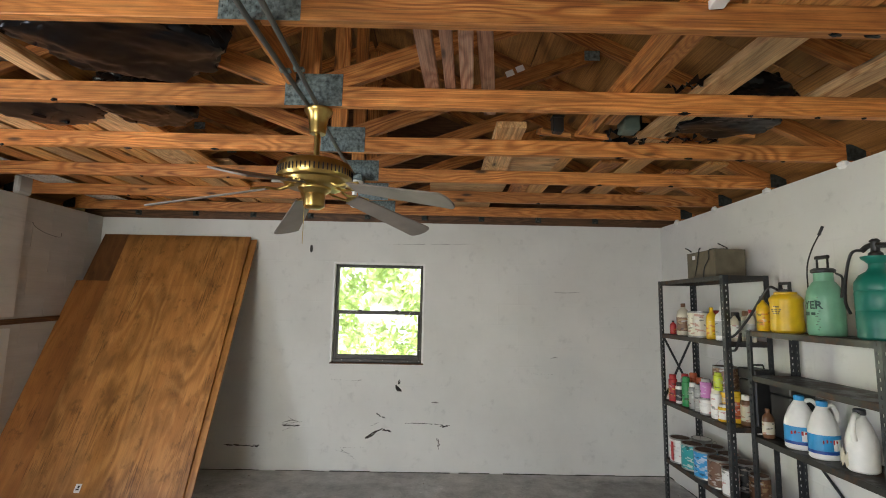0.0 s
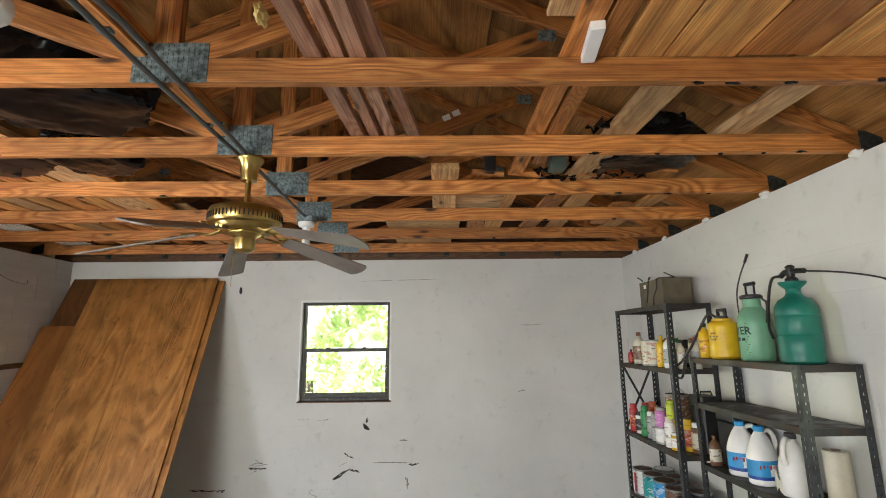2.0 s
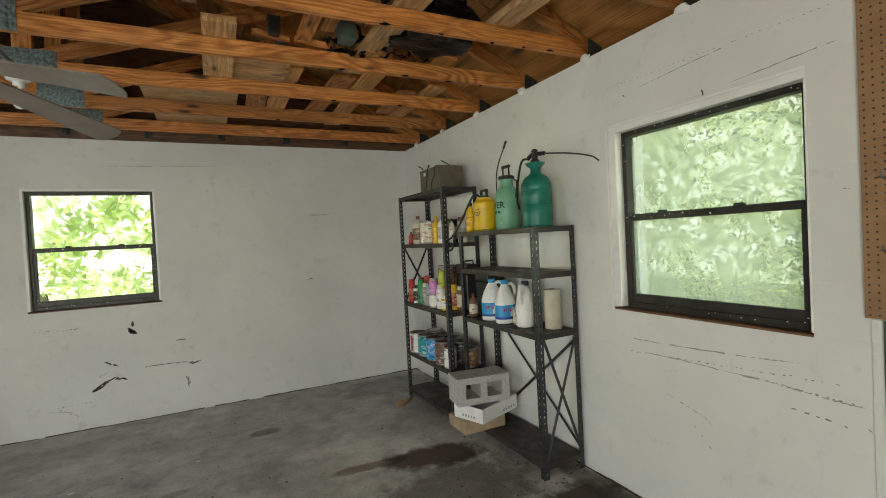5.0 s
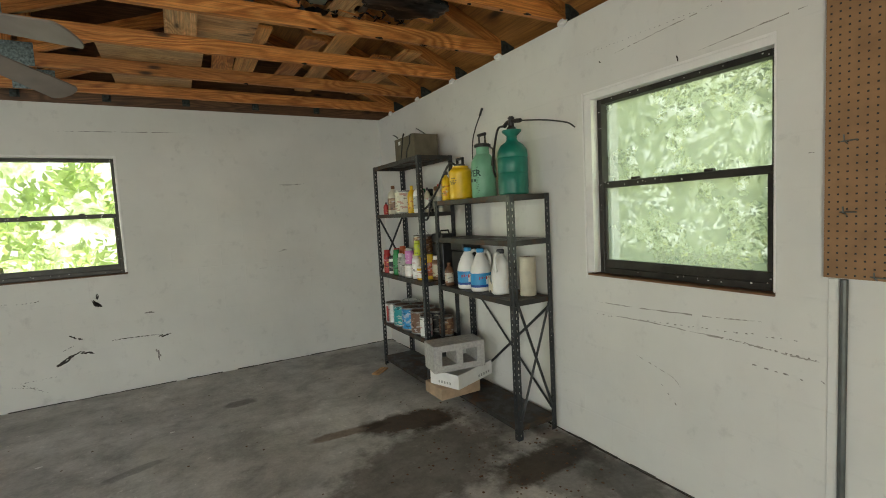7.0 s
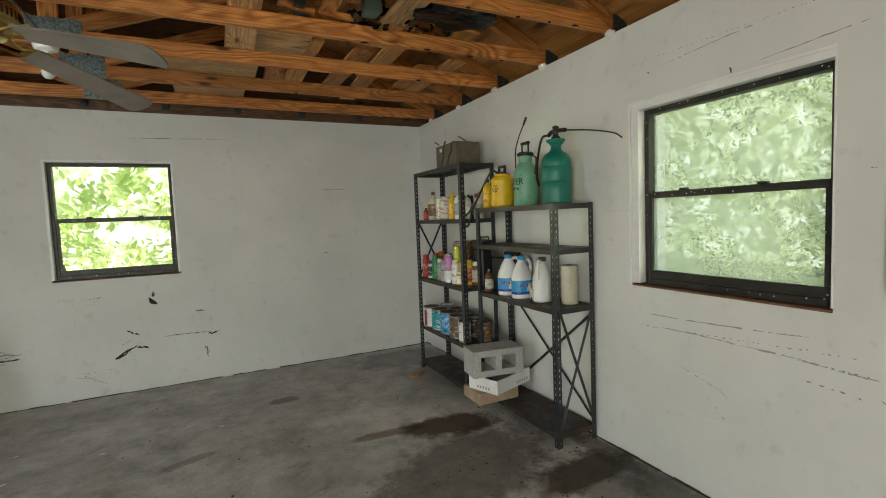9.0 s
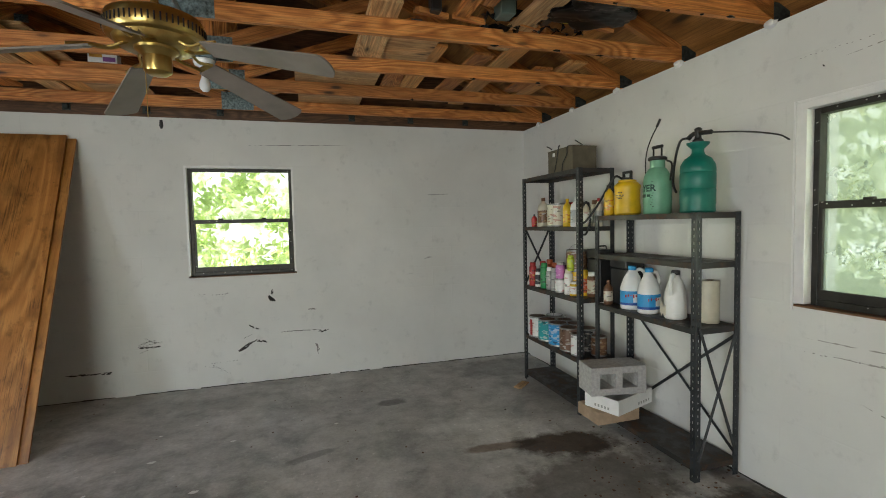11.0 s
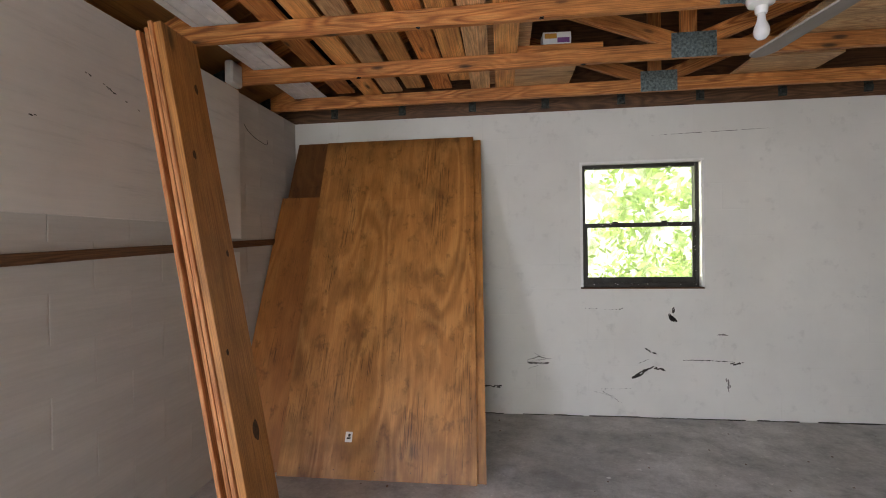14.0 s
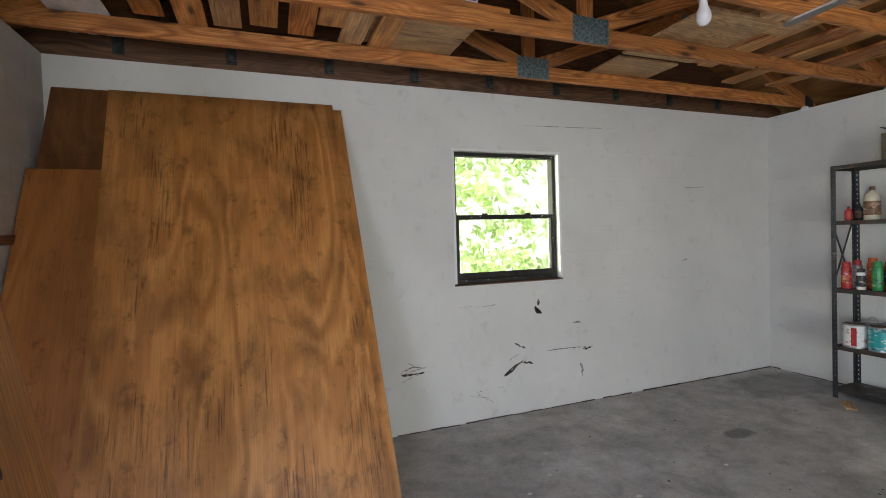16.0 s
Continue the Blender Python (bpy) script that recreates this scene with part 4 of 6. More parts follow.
PURPLE = wood("weathered_pinkish_pine", (0.26, 0.11, 0.07), (0.47, 0.24, 0.15), (0.56, 0.34, 0.23))
for x0, x1, y0, y1, w, dz in ((-0.055, 0.05, 0.45, 1.95, 0.062, 0.0), (0.03, 0.13, 0.45, 1.95, 0.045, 0.0), (0.095, 0.205, 0.45, 1.95, 0.055, 0.0), (0.145, 0.335, 0.76, 2.2, 0.06, 0.0391)):
    joist_board(x0, y0, x1, y1, w, 0.038, PURPLE, "weathered pinkish board lying on the joists", ZT + dz)
joist_board(0.885, -0.4, 0.875, 2.35, 0.075, 0.038, PINE, "orange pine board with a white-painted end on the joists")
joist_board(0.965, -0.9, 0.965, 2.2, 0.07, 0.06, PINE, "thick orange pine board on the joists")
joist_board(1.30, 1.22, 1.25, 2.75, 0.14, 0.038, PALE_PINE, "pale wide pine board on the joists")
joist_board(1.83, 1.22, 1.80, 2.0, 0.13, 0.038, PALE_PINE, "short pale pine board on the joists")
for x, w, m, dz in ((1.105, 0.15, DECK, 0.004), (1.31, 0.245, DECK, 0.0), (1.565, 0.25, PINE, 0.006), (1.825, 0.25, DECK, 0.001), (2.07, 0.225, DECK, 0.004)):
    joist_board(x - 0.02, -0.95, x, 1.32 - dz * 20, w, 0.022 + dz, m, "wide orange board with bold grain lying along the joists")
joist_board(0.80, -0.4, 0.82, 1.06, 0.13, 0.02, PALE_PINE, "pale pine board under the roof beside the thick orange one", ZT + 0.042)
board("white_stick", (0.898, 1.02, ZT - 0.016), (0.922, 1.198, ZT - 0.016), 0.045, 0.03, WHITE, None, (1, 0, 0))
tagged(bpy.data.objects["white_stick"], "short white painted stick on a board", "stick")
joist_board(-0.575, -1.0, -0.575, 1.9, 0.038, 0.089, PINE, "upright brace board along the middle of the joists")
joist_board(-1.62, 1.22, -1.62, 3.0, 0.10, 0.038, PALE_PINE, "pale pine board along the joists")
joist_board(-2.25, 1.22, -2.22, 2.5, 0.14, 0.038, PALE_PINE, "pale wide pine board along the joists")
for x, z in ((0.475, 2.955), (0.535, 2.985)):
    m = pose(x, TRUSS_Y[8] - 0.0005, z, 0, -23, 0)
    tag = thing("paper_sticker", m, "small white paper sticker on a truss web", "sticker", "stickers on the truss web")
    part("paper", box((-0.024, -0.0012, -0.018), (0.024, 0.0, 0.018)), WHITE, tag)
joist_board(0.46, 2.27, 0.47, 3.3, 0.16, 0.038, PALE_PINE, "short pale offcut across the joists")


def ceiling_sheet(x0, y0, x1, y1, z, mat, label, turn=0.0):
    root = thing("stored_sheet", pose((x0 + x1) / 2, (y0 + y1) / 2, z, 0, 0, turn), label, "plywood sheet", "sheets stored on the joists")
    w, h = (x1 - x0) / 2, (y1 - y0) / 2
    part("sheet", box((-w, -h, 0), (w, h, 0.015), 0.001), mat, root)


ceiling_sheet(0.38, 2.6, 0.88, 3.5, ZT + 0.04, PALE_PINE, "pale plywood sheet resting on the joists")
ceiling_sheet(0.0, 3.3, 0.60, 3.95, ZT + 0.001, PALE_PINE, "small pale plywood sheet on the joists")
ceiling_sheet(0.02, 4.0, 0.55, 4.45, ZT + 0.001, PALE_PINE, "offcut of plywood on the joists by the wall")
for k in range(8):
    x = 0.72 + k * 0.185
    y0, y1 = 2.7 + rng.uniform(0, 0.5), 4.4 - rng.uniform(0, 0.6)
    if k % 3 == 2:
        continue
    joist_board(x, y0, x + rng.uniform(-0.05, 0.05), y1, 0.15, 0.02, (PINE, DECK, PALE_PINE)[k % 3], "old board among others stored on the joists", ZT + 0.06)
for k in range(8):
    x = -2.75 + k * 0.17
    y1 = 4.4 - rng.uniform(0, 0.3)
    joist_board(x, 1.9 + rng.uniform(0, 0.4), x + rng.uniform(-0.04, 0.04), y1, 0.14, 0.02, (PINE, DECK, PALE_PINE, DECK)[k % 4], "old board among others stored on the joists", ZT + 0.001)
ceiling_sheet(-1.70, 3.1, -1.42, 4.35, ZT + 0.045, PALE_PINE, "pale narrow sheet on the joists")
ceiling_sheet(-1.50, 3.75, -1.10, 4.3, ZT + 0.001, PALE_PINE, "pale yellow plywood offcut on the joists")


def small_box():
    root = thing("small_carton", pose(-1.255, 3.76, ZT + 0.049, 0, 0, 4), "small white carton with an orange and purple label", "box")
    part("carton", box((-0.085, -0.05, 0), (0.085, 0.05, 0.075), 0.002), WHITE, root)
    part("orange_label", box((-0.075, -0.0515, 0.035), (-0.002, -0.0505, 0.065)), plain("orange_print", (0.55, 0.28, 0.04)), root, "orange label")
    part("purple_label", box((0.002, -0.0515, 0.01), (0.075, -0.0505, 0.04)), plain("purple_print", (0.22, 0.08, 0.25)), root, "purple label")
    joist_board(-1.52, 3.75, -0.98, 3.77, 0.12, 0.046, PINE, "short board under the carton on the joist", ZT + 0.001, (0, 1, 0))


small_box()


def bag(centre, size, seed, label, mat=BLACK, name="plastic_bag"):
    """A slack, crumpled bag lying on the joists."""
    root = thing(name, pose(*centre), label, "bag", "bags stored on the joists")
    bm = bmesh.new()
    bmesh.ops.create_icosphere(bm, subdivisions=5, radius=1)
    for v in bm.verts:
        p = v.co.copy()
        k = 1 + 0.30 * noise.noise(p * 1.7 + Vector((seed, 0, 0))) + 0.16 * abs(noise.noise(p * 4.5 + Vector((0, seed, 0)))) + 0.08 * abs(noise.noise(p * 9 + Vector((seed, 0, 5))))
        v.co = Vector((p.x * size[0] * k, p.y * size[1] * k, max(p.z, -0.5) * size[2] * k + size[2] * 0.35))
        if v.co.z < 0:
            v.co.z *= 0.5
    part("bag_skin", bm, mat, root, smooth=True)
    neck = [Vector((size[0] * 0.55, -size[1] * 0.3, size[2] * 0.9)), Vector((size[0] * 0.6, -size[1] * 0.4, size[2] * 1.1)), Vector((size[0] * 0.7, -size[1] * 0.45, size[2] * 1.15))]
    part("tied_neck", tube(neck, min(size) * 0.16, 8), mat, root, smooth=True)


bag((-1.13, 1.52, ZT), (0.38, 0.24, 0.26), 3, "large black plastic bag slumped on the joists")
bag((-1.86, 1.60, ZT + 0.04), (0.17, 0.16, 0.12), 9, "crumpled shiny black bag beside a tin")
bag((-1.42, 2.14, ZT), (0.20, 0.22, 0.13), 5, "crumpled black plastic bag on the joists")
bag((-1.95, 2.14, ZT), (0.28, 0.2, 0.05), 15, "flat folded black plastic on the joists")
bag((1.50, 1.97, ZT), (0.20, 0.14, 0.12), 7, "black plastic bag between two boards")
bag((1.55, 2.17, ZT), (0.24, 0.15, 0.10), 6, "low heap of black plastic on the joists")


def joist_clutter():
    TAG = plain("yellow_tag", (0.75, 0.6, 0.05))
    root = thing("yellow_tag", pose(1.52, 2.36, ZT + 0.035), "small yellow tag on the clutter", "tag")
    part("tag", box((-0.05, -0.01, 0), (0.05, 0.01, 0.03), 0.003), TAG, root)
    GREENISH = plain("grey_green_plastic", (0.10, 0.14, 0.12))
    for x, y, s, mat, lab in ((1.10, 2.30, (0.045, 0.05, 0.10), GREENISH, "grey-green plastic case on the joists"), (0.72, 2.33, (0.03, 0.03, 0.08), BLACK_PLASTIC, "black plastic piece on the joists"),
                              (-2.05, 1.66, (0.04, 0.05, 0.13), GREENISH, "grey-green tin on the joists"), (1.34, 2.31, (0.04, 0.04, 0.06), BLACK_PLASTIC, "black block among the clutter")):
        root = thing("stored_case", pose(x, y, ZT), lab, "case", "small cases on the joists")
        part("case_body", box((-s[0], -s[1], 0), (s[0], s[1], s[2]), 0.006), mat, root)
        part("case_lid", box((-s[0] - 0.003, -s[1] - 0.003, s[2]), (s[0] + 0.003, s[1] + 0.003, s[2] + 0.012), 0.003), mat, root)
    for k, (x, y) in enumerate(((0.62, 2.35), (0.84, 2.37), (1.22, 2.38), (1.62, 2.3))):
        joist_board(x, y, x + 0.18, y + 0.05, 0.06, 0.03, PINE, "broken offcut of orange wood on the joists", ZT + 0.001 * k, (0, 1, 0.3))


joist_clutter()


def crumpled_paper():
    root = thing("crumpled_paper", pose(-0.10, 1.0, ZT + 0.0), "crumpled yellowish paper caught on the boards", "paper")
    bm = bmesh.new()
    bmesh.ops.create_icosphere(bm, subdivisions=3, radius=1)
    for v in bm.verts:
        k = 1 + 0.5 * noise.noise(v.co * 2.2) + 0.3 * abs(noise.noise(v.co * 6))
        v.co = Vector((v.co.x * 0.014 * k, v.co.y * 0.035 * k, v.co.z * 0.028 * k))
    part("paper", bm, plain("yellowed_paper", (0.70, 0.52, 0.20), 0.8), root)


crumpled_paper()


def tangle(x, y, spread, count, seed, label):
    """Loose crumpled strips of plastic film that hang over a joist."""
    r = random.Random(seed)
    root = thing("plastic_strips", pose(x, y, ZT), label, "plastic sheet", "loose plastic on the joists")
    for k in range(count):
        p = Vector((r.uniform(-spread, spread), r.uniform(-0.1, 0.08), r.uniform(0.0, 0.05)))
        d = Vector((r.uniform(-1, 1), r.uniform(-0.5, 0.5), r.uniform(-0.2, 0.5))).normalized()
        bm, rows = bmesh.new(), []
        w = r.uniform(0.012, 0.035)
        for i in range(9):
            side = Vector((math.sin(i * 1.3 + k), math.cos(i * 0.9), math.sin(i * 2.1 + k))).normalized() * w
            rows.append((bm.verts.new(p - side), bm.verts.new(p + side)))
            p = p + d * 0.03 + Vector((r.gauss(0, 0.012), r.gauss(0, 0.008), r.gauss(0, 0.014)))
            p.z = max(p.z, 0.004)
        for a, b in zip(rows, rows[1:]):
            bm.faces.new((a[0], a[1], b[1], b[0]))
        part("strip", bm, BLACK, root, smooth=True)


tangle(1.45, 2.36, 0.24, 14, 3, "loose black plastic strips hanging over a joist")
tangle(1.42, 1.93, 0.16, 9, 4, "loose black plastic strips hanging over a joist")
tangle(-1.75, 2.30, 0.30, 9, 5, "crumpled black plastic strips on the joists")


# ---- things on the shelves ----
def paint(name, c, rough=0.4):
    return plain(name, c, rough, 0.0, 0.08)


RED, GREEN, YELLOW = paint("red_plastic", (0.45, 0.03, 0.03)), paint("green_plastic", (0.02, 0.25, 0.07)), paint("yellow_plastic", (0.75, 0.48, 0.015))
TEAL, BLUE, CREAM = paint("teal_label", (0.02, 0.32, 0.33)), paint("blue_label", (0.03, 0.30, 0.62)), paint("cream_plastic", (0.62, 0.58, 0.46))
BROWN, PINK, LIME = paint("brown_plastic", (0.17, 0.08, 0.04)), paint("pink_label", (0.55, 0.2, 0.5)), paint("lime_label", (0.5, 0.6, 0.03))
ORANGE, GREYC, RUST = paint("orange_red_label", (0.5, 0.1, 0.03)), paint("grey_label", (0.35, 0.36, 0.34)), plain("rusty_tin", (0.16, 0.09, 0.06), 0.7, 0.5, 0.35, 20)
TINNY = plain("dull_tin", (0.35, 0.35, 0.34), 0.4, 0.8, 0.2)
DARK = paint("dark_print", (0.03, 0.03, 0.035))
PALEGREEN, DEEPGREEN = paint("pale_green_tank", (0.18, 0.42, 0.27)), paint("deep_green_tank", (0.006, 0.165, 0.12))
DEEPBLUE = paint("deep_blue_print", (0.01, 0.06, 0.30))
GREENPRINT = paint("green_print", (0.0, 0.045, 0.03))


def printed(mat, ink, scale=34):
    """A printed label: the base colour with small blocks and lines of ink."""
    n = Nodes(mat.name + "_printed")
    base = tuple(mat.node_tree.nodes["Mix"].inputs[6].default_value)[:3]
    k = n.tree.nodes.new("ShaderNodeTexVoronoi")
    k.distance = "CHEBYCHEV"
    k.inputs["Scale"].default_value = scale
    n.join(n.coords((1, 1, 2.4)), k.inputs["Vector"])
    cells = n.tree.nodes.new("ShaderNodeSeparateColor")
    n.join(k.outputs["Color"], cells.inputs[0])
    c = n.ramp(cells.outputs[0], [(0.0, base), (0.66, tuple(0.6 * p + 0.4 * q for p, q in zip(ink, base))), (0.80, tuple(0.5 * p + 0.32 for p in base)), (0.88, tuple(0.35 * p for p in base)), (0.95, base)])
    c.node.color_ramp.interpolation = "CONSTANT"
    n.color(c)
    return n.done(0.35)


INKS = {}


def label_of(mat):
    if mat.name not in INKS:
        INKS[mat.name] = printed(mat, {"red_plastic": (0.7, 0.5, 0.05), "green_plastic": (0.5, 0.6, 0.03), "yellow_plastic": (0.5, 0.05, 0.02), "teal_label": (0.7, 0.7, 0.66), "blue_label": (0.7, 0.72, 0.75), "pink_label": (0.75, 0.6, 0.75), "brown_plastic": (0.4, 0.28, 0.15), "rusty_tin": (0.45, 0.40, 0.34), "white_plastic": (0.45, 0.05, 0.04), "cream_plastic": (0.35, 0.06, 0.04)}.get(mat.name, (0.40, 0.38, 0.33)))
    return INKS[mat.name]


def can(x, y, z, r, h, body, band, cap, label, group="cans and bottles on the shelves"):
    """An aerosol or small round tin with a cap and a printed band."""
    root = thing("spray_can", pose(x, y, z + 0.001, 0, 0, rng.uniform(0, 360)), label, "spray can", group)
    part("body", lathe([(r * 0.96, 0), (r, 0.004), (r, h * 0.78), (r * 0.92, h * 0.82), (r * 0.6, h * 0.86)], 20), body, root, smooth=True)
    part("label", lathe([(r + 0.0008, h * 0.14), (r + 0.0008, h * 0.68)], 20, False), label_of(band), root)
    part("cap", lathe([(r * 0.8, h * 0.83), (r * 0.8, h * 0.97), (r * 0.7, h)], 18), cap, root, smooth=True)


def bottle(x, y, z, w, d, h, body, cap, band, label, turn=0.0):
    """A flattened bottle with shoulders, a neck and a screw cap."""
    root = thing("bottle", pose(x, y, z + 0.001, 0, 0, turn), label, "bottle", "cans and bottles on the shelves")
    bm = lathe([(0.9, 0), (1.0, 0.03 * h), (1.0, 0.62 * h), (0.85, 0.74 * h), (0.4, 0.84 * h), (0.28, 0.87 * h), (0.28, 0.9 * h)], 24)
    for v in bm.verts:
        v.co.x, v.co.y = v.co.x * w / 2, v.co.y * d / 2
    part("body", bm, body, root, smooth=True)
    bm = lathe([(1.012, 0.14 * h), (1.012, 0.56 * h)], 24, False)
    for v in bm.verts:
        v.co.x, v.co.y = v.co.x * w / 2, v.co.y * d / 2
    part("label", bm, label_of(band), root)
    part("cap", lathe([(w * 0.17, 0.88 * h), (w * 0.17, 0.985 * h), (w * 0.14, h)], 14), cap, root, smooth=True)


def paint_can(x, y, z, r, h, band, label, lid=None, handle=False):
    root = thing("paint_can", pose(x, y, z + 0.001, 0, 0, rng.uniform(0, 360)), label, "paint can", "paint cans on the shelf")
    part("body", lathe([(r, 0), (r, 0.004), (r * 0.985, 0.008), (r * 0.985, h - 0.008), (r, h - 0.004), (r, h), (r * 0.9, h), (r * 0.88, h - 0.006)], 28), TINNY, root, smooth=True)
    part("label", lathe([(r * 0.985 + 0.001, 0.012), (r * 0.985 + 0.001, h - 0.012)], 28, False), label_of(band), root)
    part("lid", lathe([(r * 0.87, h - 0.006), (r * 0.86, h - 0.001), (r * 0.7, h + 0.0)], 24), lid or RUST, root, smooth=True)
    if handle:
        part("handle", tube([(r * math.cos(a), 0.0, h - 0.03 + r * 0.9 * math.sin(a)) for a in (math.pi * k / 12 for k in range(13))], 0.0018, 6), TINNY, root)


# top level, 1.38
for x, y, w, d, h, body, cap, band, lab in (
    (2.025, 3.755, 0.05, 0.05, 0.11, RED, DARK, RED, "small red bottle with a dark cap on the shelf"),
    (2.085, 3.715, 0.05, 0.05, 0.13, DARK, DARK, BROWN, "small dark bottle on the shelf"),
    (2.035, 3.605, 0.10, 0.10, 0.25, CREAM, BROWN, BROWN, "tall translucent bottle of brown liquid"),
    (2.105, 3.515, 0.05, 0.05, 0.15, DARK, GREEN, LIME, "small dark bottle with a yellow-green label"),
    (2.015, 3.185, 0.075, 0.06, 0.22, YELLOW, YELLOW, YELLOW, "yellow plastic bottle with a ribbed cap"),
    (2.015, 3.055, 0.10, 0.07, 0.23, WHITE, WHITE, GREYC, "white plastic bottle with a white cap"),
    (2.125, 2.935, 0.06, 0.06, 0.21, CREAM, RED, GREYC, "cloudy bottle with a red cap"),
    (2.045, 2.975, 0.05, 0.05, 0.19, CREAM, DARK, WHITE, "small cloudy bottle with a dark cap"),
):
    bottle(x, y, 1.41, w, d, h, body, cap, band, lab)
paint_can(2.045, 3.385, 1.41, 0.085, 0.19, CREAM, "squat cream tub with a printed label and dark lid", DARK)
can(2.165, 3.385, 1.41, 0.033, 0.2, RED, DARK, RED, "red aerosol behind the cream tub")
can(2.165, 3.285, 1.41, 0.033, 0.2, WHITE, RED, GREEN, "white aerosol with a green cap")
can(2.165, 3.155, 1.41, 0.033, 0.19, DARK, GREYC, DARK, "dark aerosol behind the yellow bottle")
can(2.165, 3.035, 1.41, 0.033, 0.2, CREAM, GREYC, BROWN, "cream aerosol at the back of the shelf")

# second level, 0.83
for x, y, r, h, body, band, cap, lab in (
    (2.010, 3.765, 0.033, 0.21, RED, RED, RED, "red aerosol can with a red cap"),
    (2.095, 3.735, 0.033, 0.22, TINNY, GREYC, RED, "silver aerosol can with a red cap"),
    (2.015, 3.670, 0.03, 0.16, WHITE, DARK, DARK, "short white aerosol can with a dark cap"),
    (2.115, 3.645, 0.035, 0.24, ORANGE, ORANGE, ORANGE, "orange-red aerosol can at the back"),
    (2.015, 3.565, 0.033, 0.22, GREEN, GREEN, GREEN, "bright green aerosol can"),
    (2.105, 3.535, 0.033, 0.22, ORANGE, DARK, ORANGE, "orange aerosol with a dark label"),
    (2.015, 3.475, 0.028, 0.19, TINNY, GREYC, WHITE, "slim silver aerosol can"),
    (2.095, 3.435, 0.033, 0.22, TINNY, GREYC, CREAM, "silver aerosol can with a pale cap"),
    (2.015, 3.395, 0.03, 0.19, GREYC, TINNY, GREYC, "plain grey aerosol can"),
    (2.105, 3.355, 0.033, 0.18, WHITE, GREYC, WHITE, "white aerosol can with a grey label"),
    (2.015, 3.175, 0.034, 0.20, WHITE, WHITE, CREAM, "white tin with a printed label"),
    (2.015, 3.095, 0.034, 0.11, YELLOW, WHITE, WHITE, "short yellow and white tin"),
    (2.085, 3.065, 0.034, 0.20, YELLOW, ORANGE, YELLOW, "yellow aerosol can with an orange label"),
    (2.105, 2.995, 0.034, 0.19, BROWN, CREAM, WHITE, "brown bottle-like can with a cream label"),
):
    can(x, y, 0.875, r, h, body, band, cap, lab)
paint_can(2.015, 3.295, 0.875, 0.045, 0.115, WHITE, "small white tin under the pink one", TINNY)
can(2.015, 3.295, 0.991, 0.038, 0.13, PINK, PINK, GREYC, "pink and purple tin stacked on a white one")
paint_can(2.105, 3.185, 0.875, 0.07, 0.19, YELLOW, "yellow tin with a printed label", YELLOW)
paint_can(2.095, 3.185, 1.066, 0.08, 0.16, BROWN, "rust-brown pail with a wire handle", RUST, True)
can(2.025, 3.155, 1.066, 0.03, 0.12, LIME, LIME, LIME, "small lime-yellow tin on the yellow one")


def tool_case(x, y, z, s, lab, mat=BLACK_PLASTIC):
    root = thing("tool_case", pose(x, y, z + 0.001), lab, "case", "dark cases on the shelf")
    part("case_body", box((-s[0] / 2, -s[1] / 2, 0), (s[0] / 2, s[1] / 2, s[2] * 0.8), 0.008), mat, root)
    part("case_lid", box((-s[0] / 2 - 0.003, -s[1] / 2 - 0.003, s[2] * 0.81), (s[0] / 2 + 0.003, s[1] / 2 + 0.003, s[2]), 0.006), mat, root)
    part("grip", tube([(-0.04, -s[1] * 0.2, s[2]), (-0.035, -s[1] * 0.2, s[2] + 0.025), (0.035, -s[1] * 0.2, s[2] + 0.025), (0.04, -s[1] * 0.2, s[2])], 0.006, 6), mat, root)


bottle(2.090, 2.775, 0.856, 0.07, 0.05, 0.17, BROWN, BROWN, CREAM, "small brown bottle with a cream label", 0)
tool_case(2.225, 2.745, 0.856, (0.15, 0.17, 0.32), "black plastic case beside the bleach jugs")
tool_case(2.185, 3.015, 0.875, (0.11, 0.17, 0.36), "dark upright case at the back of the shelf")
tool_case(2.220, 3.385, 0.875, (0.07, 0.26, 0.2), "dark grey plastic case at the back of the shelf")

# third level, 0.42: paint cans
for x, y, r, h, band, lab, handle in (
    (2.025, 3.715, 0.078, 0.185, WHITE, "white paint can with a red stripe", False),
    (2.035, 3.555, 0.078, 0.185, TEAL, "teal paint can with a rusty lid", False),
    (2.035, 3.375, 0.079, 0.19, BLUE, "blue and white paint can with a rusty lid", False),
    (2.035, 3.205, 0.076, 0.185, RUST, "rust-red and white paint can", False),
    (2.015, 3.055, 0.05, 0.17, WHITE, "plain white can near the post", False),
    (2.175, 3.675, 0.075, 0.19, GREYC, "grey paint can with a white lid and wire handle", True),
    (2.175, 3.505, 0.07, 0.18, RUST, "rusty paint can at the back", True),
    (2.175, 3.335, 0.075, 0.18, RUST, "brown dented paint can at the back", False),
    (2.175, 3.165, 0.075, 0.175, DARK, "dark paint can at the back", False),
    (2.165, 2.995, 0.06, 0.15, BROWN, "brown paint can with a pale label", False),
):
    paint_can(x, y, 0.42, r, h, band, lab, WHITE if "white lid" in lab else None, handle)
part("red_stripe", box((-0.0805, -0.018, 0.02), (-0.0785, 0.018, 0.16)), RED, None, "", pose(2.025, 3.685, 0.421))
tagged(bpy.data.objects["red_stripe"], "red paper stripe on a white can", "label")


